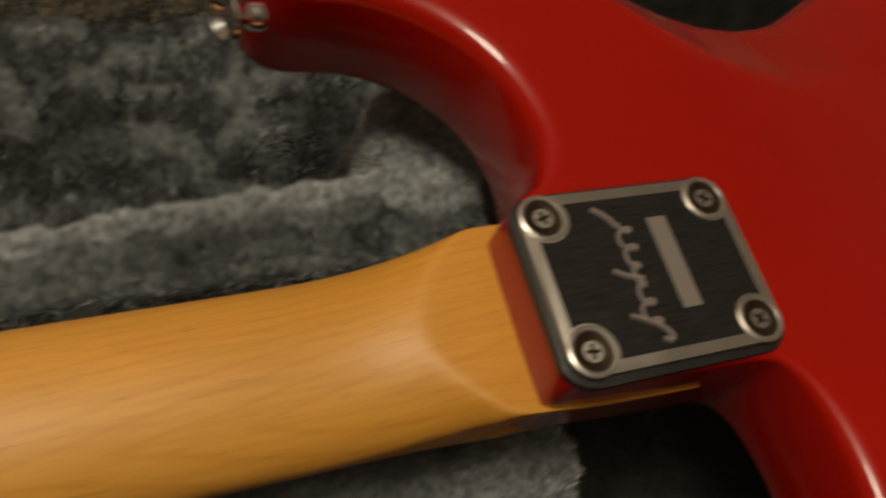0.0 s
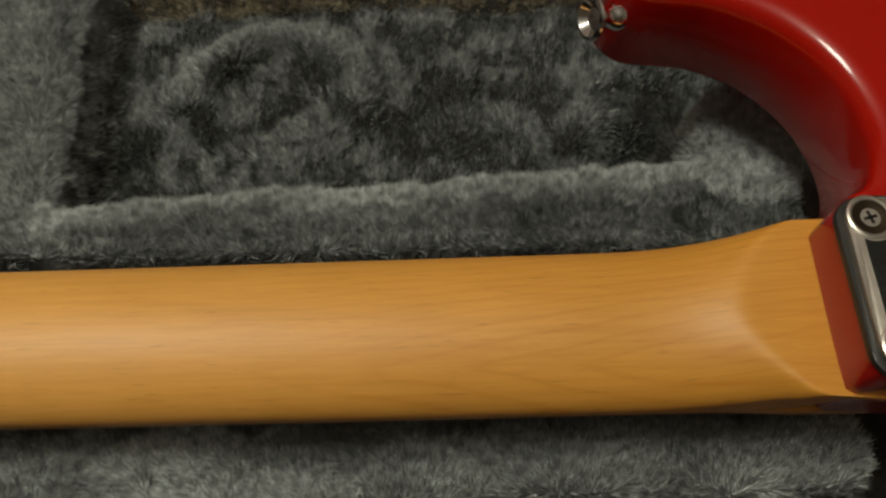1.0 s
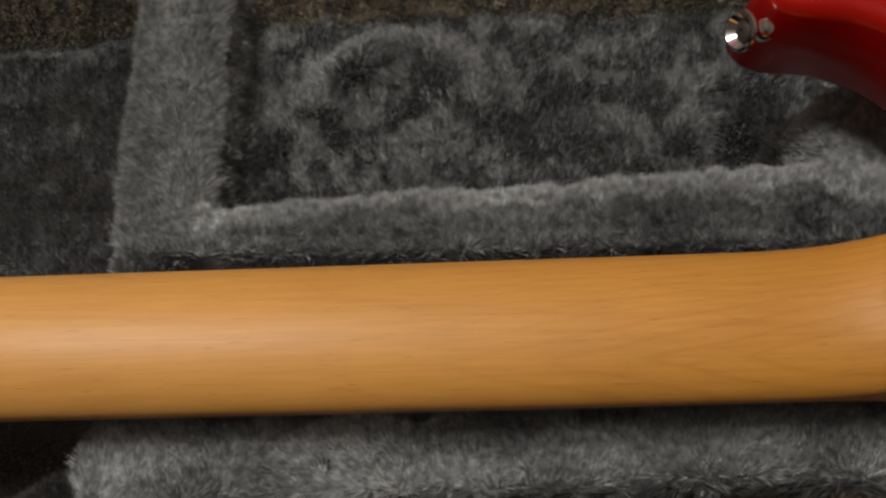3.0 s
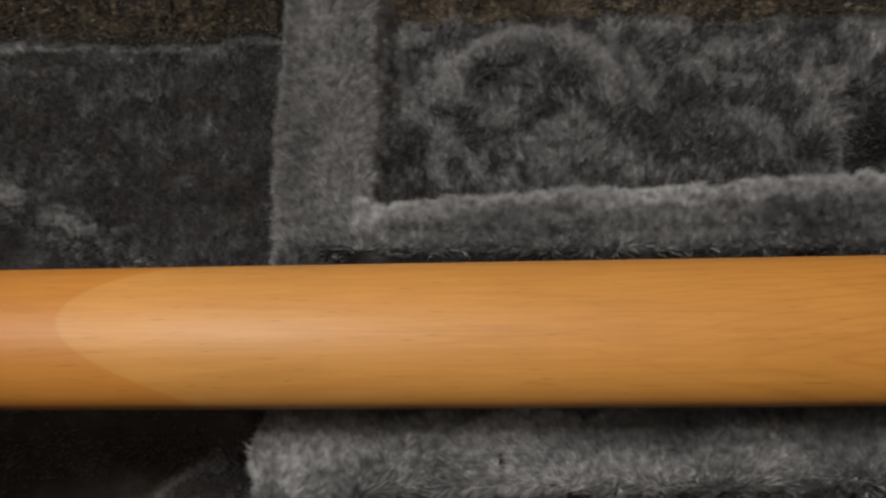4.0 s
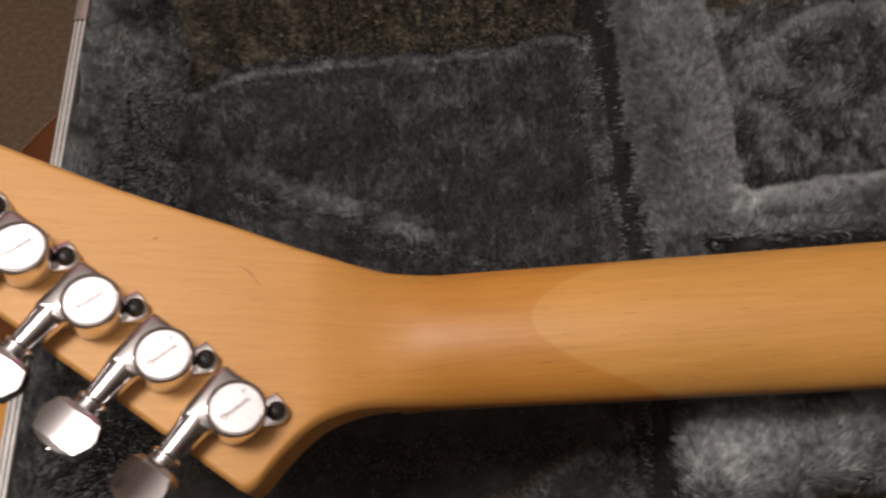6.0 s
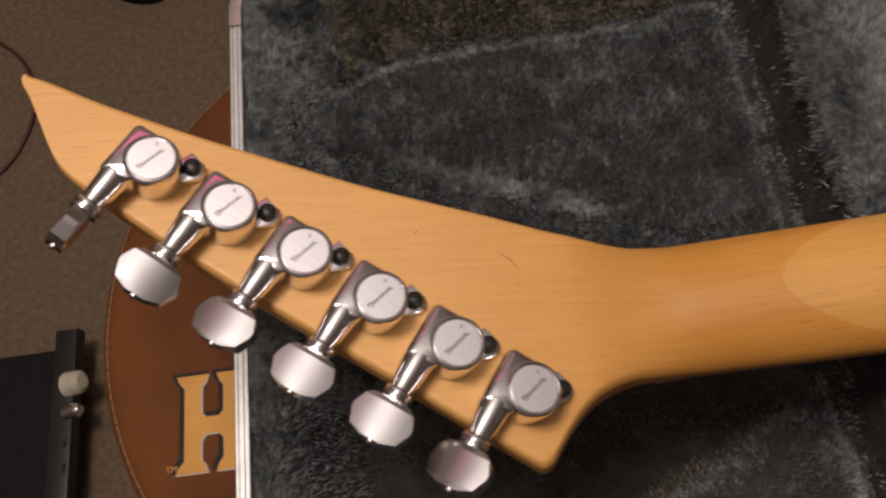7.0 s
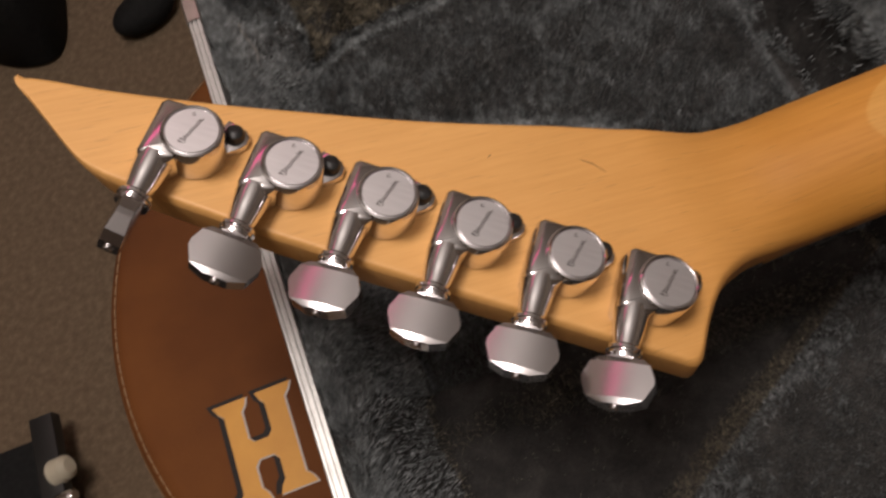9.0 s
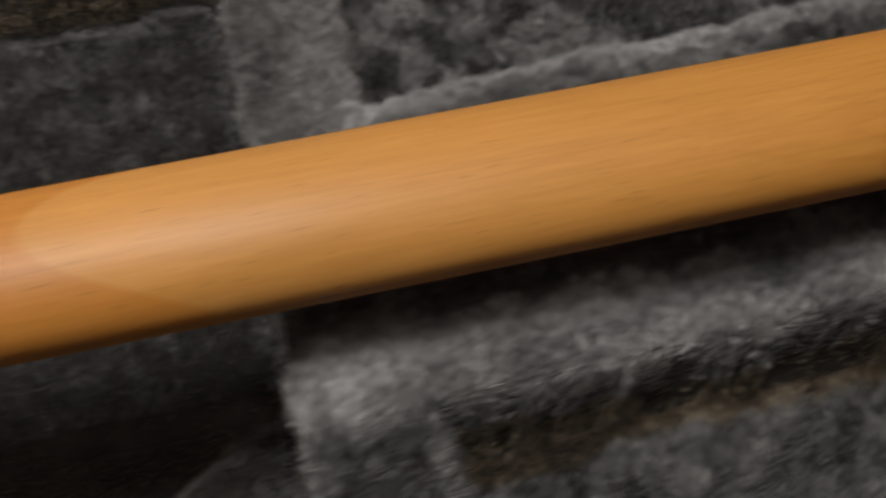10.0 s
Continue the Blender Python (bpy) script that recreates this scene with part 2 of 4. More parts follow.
def pile_material(name, stops):
    m = material(name, stops[1][1], 0.42)
    b = m.node_tree.nodes["Principled BSDF"]
    b.inputs["Specular IOR Level"].default_value = 0.75
    geo = m.node_tree.nodes.new("ShaderNodeNewGeometry")
    r = ramp(m, stops)
    ln(m, geo, "Random Per Island", r, "Fac")
    co = m.node_tree.nodes.new("ShaderNodeTexCoord")
    n = nd(m, "ShaderNodeTexNoise", Scale=26.0, Detail=4.0)
    ln(m, co, "Object", n, "Vector")
    k = nd(m, "ShaderNodeMapRange", From_Min=0.3, From_Max=0.7, To_Min=0.78, To_Max=1.22)
    ln(m, n, "Fac", k, "Value")
    fine = nd(m, "ShaderNodeTexNoise", Scale=330.0, Detail=2.0)
    ln(m, co, "Object", fine, "Vector")
    kf = nd(m, "ShaderNodeMapRange", From_Min=0.32, From_Max=0.68, To_Min=0.6, To_Max=1.4)
    ln(m, fine, "Fac", kf, "Value")
    kk = nd(m, "ShaderNodeMath")
    kk.operation = "MULTIPLY"
    ln(m, k, "Result", kk, 0)
    ln(m, kf, "Result", kk, 1)
    k = kk
    s = nd(m, "ShaderNodeVectorMath")
    s.operation = "SCALE"
    ln(m, r, "Color", s, 0)
    ln(m, k, 0, s, "Scale")
    ln(m, s, 0, b, "Base Color")
    return m


M_PILE = pile_material("grey_plush_pile", [(0.0, (0.062, 0.066, 0.067)), (0.6, (0.168, 0.179, 0.181)), (1.0, (0.40, 0.425, 0.43))])
# lighter copy of the plush pile, standing in for brightly lit fibres
M_LIT_PILE = pile_material("pale_lit_pile", [(0.0, (0.19, 0.200, 0.203)), (0.6, (0.43, 0.455, 0.46)), (1.0, (0.70, 0.735, 0.745))])
M_SIDE = pile_material("brownish_plush_pile", [(0.0, (0.085, 0.073, 0.052)), (0.6, (0.20, 0.172, 0.122)), (1.0, (0.37, 0.322, 0.235))])

# ---- building helpers ----


def empty(name, m=None):
    ob = new(name)
    ob.empty_display_size = 0.05
    if m is not None:
        ob.matrix_world = m
    return ob


def finish(bm, smooth=35):
    bmesh.ops.recalc_face_normals(bm, faces=bm.faces)
    for f in bm.faces:
        f.smooth = True
    for e in bm.edges:
        if len(e.link_faces) == 2 and e.calc_face_angle(0) > radians(smooth):
            e.smooth = False


def part(name, bm, mat, parent=None, label="", m=None, smooth=35):
    finish(bm, smooth)
    me = bpy.data.meshes.new(name)
    bm.to_mesh(me)
    bm.free()
    me.materials.append(mat)
    ob = new(name, me)
    if parent is not None:
        ob.parent = parent
    if m is not None:
        ob.matrix_local = m
    return tagged(ob, label)


def box_bm(x0, x1, y0, y1, z0, z1, bevel=0.0, seg=2):
    bm = bmesh.new()
    bmesh.ops.create_cube(bm, size=1, matrix=Matrix.Translation(((x0 + x1) / 2, (y0 + y1) / 2, (z0 + z1) / 2)) @ Matrix.Diagonal((x1 - x0, y1 - y0, z1 - z0, 1)))
    if bevel:
        bmesh.ops.bevel(bm, geom=bm.edges[:], offset=bevel, segments=seg, affect="EDGES", profile=0.5)
    return bm


def lathe_bm(profile, seg=32, m=Matrix()):
    """A turned shape about z from (radius, z) pairs, closed at both ends where the radius is zero."""
    bm = bmesh.new()
    rings = []
    for r, z in profile:
        if r <= 1e-7:
            rings.append([bm.verts.new(m @ Vector((0, 0, z)))])
        else:
            rings.append([bm.verts.new(m @ Vector((r * math.cos(a), r * math.sin(a), z))) for a in [2 * math.pi * k / seg for k in range(seg)]])
    for a, b in zip(rings, rings[1:]):
        for k in range(seg):
            q = [a[k % len(a)], a[(k + 1) % len(a)], b[(k + 1) % len(b)], b[k % len(b)]]
            q = list(dict.fromkeys(q))
            if len(q) > 2:
                bm.faces.new(q)
    return bm


def prism_bm(outline, z0, z1, bevel=0.0, seg=2):
    bm = bmesh.new()
    low = [bm.verts.new((x, y, z0)) for x, y in outline]
    top = [bm.verts.new((x, y, z1)) for x, y in outline]
    bm.faces.new(low[::-1])
    bm.faces.new(top)
    n = len(outline)
    for k in range(n):
        bm.faces.new((low[k], low[(k + 1) % n], top[(k + 1) % n], top[k]))
    if bevel:
        edges = [e for e in bm.edges if abs(e.verts[0].co.z - z1) < 1e-6 and abs(e.verts[1].co.z - z1) < 1e-6]
        bmesh.ops.bevel(bm, geom=edges, offset=bevel, segments=seg, affect="EDGES", profile=0.5)
    return bm


def tube_bm(points, radius, seg=8, radii=None):
    bm = bmesh.new()
    rings = []
    pts = [Vector(p) for p in points]
    for k, p in enumerate(pts):
        d = (pts[min(k + 1, len(pts) - 1)] - pts[max(k - 1, 0)]).normalized()
        side = d.cross(Vector((0, 0, 1)))
        side = side.normalized() if side.length > 1e-4 else Vector((1, 0, 0))
        up = side.cross(d)
        r = radii[k] if radii else radius
        rings.append([bm.verts.new(p + r * (math.cos(a) * side + math.sin(a) * up)) for a in [2 * math.pi * j / seg for j in range(seg)]])
    for a, b in zip(rings, rings[1:]):
        for j in range(seg):
            bm.faces.new((a[j], a[(j + 1) % seg], b[(j + 1) % seg], b[j]))
    bm.faces.new(rings[0][::-1])
    bm.faces.new(rings[-1])
    return bm


def rounded_rect(cx, cy, w, h, r, n=8):
    out = []
    for sx, sy, a0 in ((1, 1, 0), (-1, 1, 90), (-1, -1, 180), (1, -1, 270)):
        for k in range(n + 1):
            a = radians(a0 + 90 * k / n)
            out.append((cx + sx * (w / 2 - r) + r * math.cos(a), cy + sy * (h / 2 - r) + r * math.sin(a)))
    return out


def spline(points, step, closed=False):
    """Catmull-Rom curve through the points (any number of columns), at about equal steps of its first two columns."""
    p = [np.array(q, float) for q in points]
    n = len(p)
    out = []
    for k in range(n if closed else n - 1):
        a, b, c, d = (p[(k - 1) % n], p[k], p[(k + 1) % n], p[(k + 2) % n]) if closed else (p[max(k - 1, 0)], p[k], p[k + 1], p[min(k + 2, n - 1)])
        m = max(1, int(np.hypot(*(c - b)[:2]) / step))
        for j in range(m):
            t = j / m
            out.append(0.5 * (2 * b + (c - a) * t + (2 * a - 5 * b + 4 * c - d) * t * t + (3 * b - a - 3 * c + d) * t ** 3))
    if not closed:
        out.append(p[-1])
    return np.array(out)


def sstep(a, b, x):
    t = np.clip((x - a) / (b - a), 0, 1)
    return t * t * (3 - 2 * t)


def vnoise(x, y, scale, seed=0):
    """Smooth value noise on arrays, 0 to 1."""
    x, y = np.asarray(x), np.asarray(y)
    c, d = math.cos(0.5 + 0.9 * seed), math.sin(0.5 + 0.9 * seed)
    x, y = (x * c - y * d) * scale + seed * 17.3, (x * d + y * c) * scale + seed * 9.1
    xi, yi = np.floor(x), np.floor(y)
    fx, fy = x - xi, y - yi
    fx, fy = fx * fx * (3 - 2 * fx), fy * fy * (3 - 2 * fy)

    def h(a, b):
        v = np.sin(a * 127.1 + b * 311.7 + seed * 74.7) * 43758.5453
        return v - np.floor(v)

    return (h(xi, yi) * (1 - fx) + h(xi + 1, yi) * fx) * (1 - fy) + (h(xi, yi + 1) * (1 - fx) + h(xi + 1, yi + 1) * fx) * fy


# ---- the room ----
RX0, RX1, RY0, RY1 = -2.1, 2.1, -2.0, 2.0
tagged(part("floor", box_bm(RX0, RX1, RY0, RY1, FLOOR - 0.05, FLOOR), M_CARPET), "beige speckled short-pile carpet floor", "floor", kind="structure")
tagged(part("ceiling", box_bm(RX0, RX1, RY0, RY1, CEIL, CEIL + 0.05), M_CEIL), "plain white painted ceiling", "ceiling", kind="structure")
# walls are unseen; south and west are dim to hold back fill light
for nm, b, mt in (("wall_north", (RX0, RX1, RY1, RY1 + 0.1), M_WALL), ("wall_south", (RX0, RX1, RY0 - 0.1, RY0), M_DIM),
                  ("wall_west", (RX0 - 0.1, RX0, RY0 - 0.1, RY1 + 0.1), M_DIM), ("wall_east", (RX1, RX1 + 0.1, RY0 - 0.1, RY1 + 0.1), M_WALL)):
    tagged(part(nm, box_bm(*b, FLOOR - 0.05, CEIL + 0.05), mt), "unseen plain room wall", "wall", kind="structure")

M_PINK = material("pink_light", (0.9, 0.2, 0.4), 0.4)
M_PINK.node_tree.nodes["Principled BSDF"].inputs["Emission Color"].default_value = (1.0, 0.20, 0.38, 1)
M_PINK.node_tree.nodes["Principled BSDF"].inputs["Emission Strength"].default_value = 0.85
bar = empty("light_strip", pose(-0.50, 1.66, CEIL))
part("tube", box_bm(-0.78, 0.78, -0.10, 0.10, -0.045, -0.015, 0.012), M_PINK, bar, "glowing pink diffuser")
part("holder", box_bm(-0.80, 0.80, -0.06, 0.06, -0.015, 0.0, 0.004), M_BLACK, bar)
tagged(bar, "pink glowing light strip mounted on the ceiling", "ceiling light")

# ---- the stool under the case ----
SX, SY, SR, STOP = -0.4778, 0.0664, 0.1785, -0.165


def make_stool():
    st = empty("leather_stool", pose(SX, SY, FLOOR))
    h = STOP - FLOOR
    prof = [(0, h), (SR * 0.5, h), (SR - 0.010, h - 0.0003), (SR - 0.004, h - 0.0015), (SR - 0.001, h - 0.0045), (SR, h - 0.009), (SR, h - 0.012), (0, h - 0.012)]
    part("seat_top", lathe_bm(prof, 160), M_LEATHER, st, "oiled brown leather top")
    prof = [(0, h - 0.0121), (SR - 0.002, h - 0.0121), (SR + 0.004, h - 0.10), (SR + 0.004, 0.10), (SR - 0.004, 0.012), (SR - 0.012, 0.0), (0, 0)]
    part("drum", lathe_bm(prof, 96), M_LEATHER, st)
    part("piping", lathe_bm([(SR - 0.0005, h - 0.0135), (SR + 0.0012, h - 0.0125), (SR + 0.0015, h - 0.011), (SR + 0.0005, h - 0.0095), (SR - 0.001, h - 0.010)], 160), M_THREAD, st)
    one = tube_bm([(0, -0.0024, 0), (0, -0.0012, 0.0005), (0, 0.0012, 0.0005), (0, 0.0024, 0)], 0.00042, 5)
    first = part("stitch", one, M_THREAD, st)
    count = 190
    for k in range(count):
        a = 2 * math.pi * k / count
        ob = first if k == 0 else new("stitch", first.data)
        ob.parent = st
        ob.matrix_local = Matrix.Rotation(a, 4, "Z") @ pose(SR - 0.0045, 0, h - 0.0014)
    tagged(st, "round brown leather stool with stitched edge and yellow lettering", "stool")
    # the letter, in three printed layers
    def letter(dx, dy, g):
        # left stem, right stem, bar, with flared slab serifs
        L0, L1, R0, R1 = -0.6104, -0.6022, -0.5912, -0.5819
        top, bot, f = 0.0368, -0.0102, 0.0042
        out = [(L0 - f, top), (L0 - f * 0.6, top - 0.0032), (L0, top - 0.006), (L0, bot + 0.006), (L0 - f * 0.6, bot + 0.0032), (L0 - f, bot),
               (L1 + f * 0.8, bot), (L1 + f * 0.5, bot + 0.0034), (L1, bot + 0.006), (L1, 0.0050), (L1 + 0.0022, 0.0077), (R0 - 0.0022, 0.0077), (R0, 0.0050), (R0, bot + 0.006), (R0 - f * 0.5, bot + 0.0034), (R0 - f * 0.8, bot),
               (R1 + f, bot), (R1 + f * 0.6, bot + 0.0032), (R1, bot + 0.006), (R1, top - 0.006), (R1 + f * 0.6, top - 0.0032), (R1 + f, top),
               (R0 - f * 0.8, top), (R0 - f * 0.5, top - 0.0034), (R0, top - 0.006), (R0, 0.0182), (R0 - 0.0022, 0.0158), (L1 + 0.0022, 0.0158), (L1, 0.0182), (L1, top - 0.006), (L1 + f * 0.5, top - 0.0034), (L1 + f * 0.8, top)]
        out = [Vector((x - SX + dx, y - SY + dy)) for x, y in out][::-1]
        grown = []
        for a, b, c in zip(out[-1:] + out[:-1], out, out[1:] + out[:1]):
            e, f = (b - a).normalized(), (c - b).normalized()
            m = Vector((-e.y - f.y, e.x + f.x)).normalized()
            grown.append(tuple(b + m * g))
        return grown
    part("letter_shadow", prism_bm(letter(-0.0016, 0.0013, 0.0011), h - 0.0002, h + 0.0002), M_DARKPRINT, st, "dark shadow of the printed letter")
    part("letter_edge", prism_bm(letter(0.0005, -0.0004, 0.0003), h - 0.0002, h + 0.0003), M_PALEPRINT, st, "pale edge of the printed letter")
    part("letter", prism_bm(letter(0, 0, 0), h - 0.0002, h + 0.0005), M_YELLOW, st, "yellow slab-serif letter H")
    mark = bpy.data.curves.new("printed_mark", "FONT")
    mark.body, mark.size, mark.extrude = "TM", 0.0042, 0.0001
    ob = new("printed_mark", mark)
    mark.materials.append(M_YELLOW)
    ob.parent = st
    ob.matrix_local = pose(-0.6195 - SX, -0.0085 - SY, h + 0.0003)
    ring = lathe_bm([(0.012, h - 0.0002), (0.0225, h - 0.0002), (0.0225, h + 0.0004), (0.012, h + 0.0004), (0.012, h - 0.0002)], 40, pose(-0.547 - SX, 0.0165 - SY, 0))
    part("letter_curve", ring, M_YELLOW, st, "yellow curve of a second letter, mostly covered")


make_stool()

# ---- the guitar case ----
RIM, CX0, CX1, CY0, CY1 = -0.088, -0.5597, 0.46, -0.212, 0.2058


def cradle_edge(x):
    """Upper edge of the padded neck cradle."""
    return np.interp(x, [-0.30, -0.265, -0.205, -0.14, -0.095, -0.05, -0.03], [0.0558, 0.0613, 0.0658, 0.0685, 0.0726, 0.0748, 0.0805])


def well_edge(x):
    """Upper edge of the floor panels, where the side lining begins."""
    return np.interp(x, [-0.538, -0.523, -0.508, -0.490, -0.409, -0.330, -0.270, -0.150, -0.090, 0.05], [0.140, 0.1590, 0.1660, 0.1715, 0.1752, 0.1805, 0.1715, 0.1770, 0.1790, 0.185])


def lower_fold(x, y):
    """Distance above the diagonal fold in the headstock well's lower half."""
    return (y + 0.054) - 0.55 * (x + 0.405)


def lining_height(x, y):
    """Height of the plush lining, and the number of the padded section there."""
    x, y = np.asarray(x, float), np.asarray(y, float)
    n1, n2 = vnoise(x, y, 24, 1) - 0.5, vnoise(x, y, 70, 2) - 0.5
    wob = 0.004 * (vnoise(x, y, 45, 5) - 0.5) + 0.003 * (vnoise(x, y, 110, 6) - 0.5)
    hollow = lower_fold(x, y) + 1.2 * wob
    head = -0.131 + 0.006 * n1 + 0.003 * n2 - 0.014 * sstep(-0.006, -0.028, y) * sstep(-0.010, 0.008, hollow)  # deeper below the neck
    head = head + 0.006 * sstep(0.008, -0.012, hollow) * (y < 0)
    step = (y - 0.0725) + 0.45 * (x + 0.400) + 1.2 * wob  # diagonal fold in the headstock well
    head = head - 0.010 * sstep(0.006, -0.006, step) + 0.004 * np.exp(-(step / 0.007) ** 2) * sstep(-0.50, -0.46, x) * sstep(-0.38, -0.40, x)
    head = head - 0.006 * np.exp(-((x + 0.3205 + 0.5 * wob) / 0.0040) ** 2)   # crease beside the divider
    pocket = -0.114 + 0.008 * n1 + 0.004 * n2
    rr = np.hypot(x + 0.204, (y - 0.1255) * 1.05)
    pocket = pocket + 0.005 * np.exp(-((rr - 0.038 - 0.006 * n1) / 0.008) ** 2) * sstep(0.118, 0.138, y) - 0.003 * np.exp(-(rr / 0.02) ** 2)
    pocket = pocket - 0.028 * np.exp(-((x + 0.0500) / 0.013) ** 2) * np.exp(-((y - 0.104) / 0.022) ** 2)
    well = -0.146 + 0.006 * n1
    z = np.where(x < -0.296, head, np.where(x < 0.002, pocket, well))
    edge = 0.0042
    bar = sstep(-0.3130 - 0.0026, -0.3130 + 0.0026, x + wob) * sstep(-0.2770 + 0.010, -0.2770 - 0.005, x + 0.5 * wob)
    up = sstep(cradle_edge(x) + edge, cradle_edge(x) - edge, y + 0.15 * wob) * sstep(-0.0505, -0.0425, y + 0.5 * wob) * sstep(-0.3135 - edge, -0.3135 + edge, x + wob) * sstep(-0.0015 + edge, -0.0015 - edge, x + wob)
    lobe = sstep(0.0245, 0.0165, np.hypot(x + 0.0170, (y - 0.0905) * 0.84) + wob)
    pad = 1 - (1 - bar) * (1 - up) * (1 - lobe)
    top = np.where(y < 0, -0.0785, -0.0815) + 0.003 * n1 + 0.002 * n2
    top = top - 0.008 * np.exp(-((np.hypot(x + 0.2289, (y + 0.0345) * 0.8)) / 0.0026) ** 2)
    top = top - 0.022 * sstep(0.0462, 0.0438, y + 0.3 * wob) * sstep(-0.005, 0.015, y) * sstep(-0.300, -0.285, x)   # trough beside the strings
    top = top + 0.004 * lobe
    top = top - 0.006 * np.exp(-(y / 0.02) ** 4)
    top = top - 0.002 * np.exp(-((y - 0.050) / 0.0016) ** 2)
    z = z * (1 - pad) + top * pad
    inset = np.minimum.reduce([(x - CX0 - 0.005) * (1 - 0.6 * sstep(-0.49, -0.525, x)), CX1 - 0.005 - x, y - CY0 - 0.008, np.where(x < 0.05, 0.0155 - 0.0150 * (y - well_edge(x)) / (CY1 - 0.004 - well_edge(x)), CY1 - 0.008 - y)])
    wall = sstep(0.0155, 0.002, inset + 0.6 * wob)
    z = np.maximum(z, z * (1 - wall) + (RIM - 0.003) * wall)
    kind = np.where(pad > 0.45, np.where((bar > 0.45) & (np.abs(y) > 0.07), np.where(y > 0, 1, 7), 0), np.where(wall > 0.10, 5, np.where(x < -0.296, 2, np.where(x < 0.002, np.where(y > 0, 3, 6), 4))))
    return z, kind


def sheet(name, x, y, z, faces, mat, parent):
    me = bpy.data.meshes.new(name)
    used = np.unique(faces)
    back = np.full(x.size, -1)
    back[used] = np.arange(used.size)
    me.from_pydata(np.c_[x[used], y[used], z[used]].tolist(), [], back[faces].tolist())
    me.materials.append(mat)
    for p in me.polygons:
        p.use_smooth = True
    ob = new(name, me)
    ob.parent = parent
    return ob


def pad_at(px, py):
    """1 on the padded cradle and divider."""
    return np.where((px > -0.3135) & (px < 0.003) & ((py < cradle_edge(px)) | (px < -0.279)) & (py > -0.048), 1.0, 0.0)


def brushing(px, py):
    """How far the pile is brushed flat: 1 on the rolled edges and in drifting wisps, 0 where it stands upright."""
    patch = vnoise(px, py, 40, 13) * 0.22 + vnoise(px * 0.7, py, 120, 16) * 0.33 + vnoise(px, py * 0.5, 330, 17) * 0.45
    rr = np.hypot(px + 0.204, (py - 0.1255) * 1.05) + 0.008 * (vnoise(px, py, 60, 3) - 0.5)
    arc = np.exp(-((rr - 0.040) / 0.0065) ** 2) * sstep(0.122, 0.136, py) + np.exp(-(np.hypot((px + 0.2205) * 0.7, py - 0.1255) / 0.006) ** 2) + np.exp(-(np.hypot(px + 0.1108, (py - 0.1195) * 1.6) / 0.005) ** 2)
    arc = arc + 0.25 * np.exp(-((px + 0.264) / 0.004) ** 2) * sstep(0.095, 0.125, py)
    ragged = 0.004 * (vnoise(px, py, 150, 31) - 0.5)
    rim_y = cradle_edge(px) + ragged
    roll = 1.5 * sstep(rim_y - 0.014, rim_y - 0.011, py) * sstep(rim_y + 0.008, rim_y + 0.004, py) * (px > -0.280) * (px < -0.02)
    roll = roll + 0.45 * sstep(0.042, 0.047, py) * sstep(0.056, 0.052, py) * (px > -0.31) * (px < -0.01)
    roll = roll + 1.15 * (0.50 + 1.0 * vnoise(px * 0.45, py * 1.6, 95, 44)) * np.exp(-((py + 0.036 + 2 * ragged) / 0.011) ** 4) * (px > -0.316) * (py < -0.02)
    across = np.abs(px + 0.2953 + ragged)
    roll = roll + (0.38 + 0.62 * sstep(0.010, 0.015, across)) * sstep(0.022, 0.019, across) * (py > 0.05)
    roll = roll + 0.35 * np.exp(-((px + 0.2695 + ragged) / 0.004) ** 2) * (py > cradle_edge(px)) * (0.5 + vnoise(px, py, 90, 61))
    knob = np.hypot(px + 0.0170, (py - 0.0905) * 0.84) + ragged
    roll = roll + sstep(0.027, 0.023, knob) * (0.40 + 0.60 * np.maximum(sstep(-0.021, -0.013, px), sstep(0.011, 0.017, knob))) * (px > -0.05)
    fold = (py - 0.0725) + 0.45 * (px + 0.400) + 2 * ragged
    roll = roll + np.exp(-((fold - 0.002) / 0.005) ** 2) * sstep(-0.50, -0.47, px) * sstep(-0.38, -0.40, px) * (py > 0.045)
    roll = roll + 1.0 * np.exp(-((py - well_edge(px)) / 0.0015) ** 2) * ((px < -0.315) * (px > -0.53) + 0.3 * (px > -0.27) * (px < 0.0))
    shelf = np.maximum((py > well_edge(px) + 0.006) & (px < 0.0), px < -0.5375) * (0.4 + 1.2 * vnoise(px, py, 130, 41))
    wisps = np.where(px < -0.320, np.where(py < 0, 0.06 + 0.34 * sstep(0.004, -0.014, lower_fold(px, py)), 0.36), np.where(py > cradle_edge(px), 0.12 + 0.63 * sstep(0.006, 0.026, py - cradle_edge(px)), np.where(py < -0.045, 0.85, 0.55)))
    tuft = np.exp(-(np.hypot((px + 0.2289) * 1.3, py + 0.0345) / 0.0035) ** 2)
    brushed = sstep(0.51, 0.64, patch) * wisps + roll * (0.65 + 0.7 * vnoise(px, py, 120, 18)) + np.where(py < 0, 0.22, 0.30) * (pad_at(px, py) > 0.5) + 0.65 * shelf + 0.9 * arc * (px > -0.275)
    return np.clip(brushed - 1.5 * tuft, 0, 1)


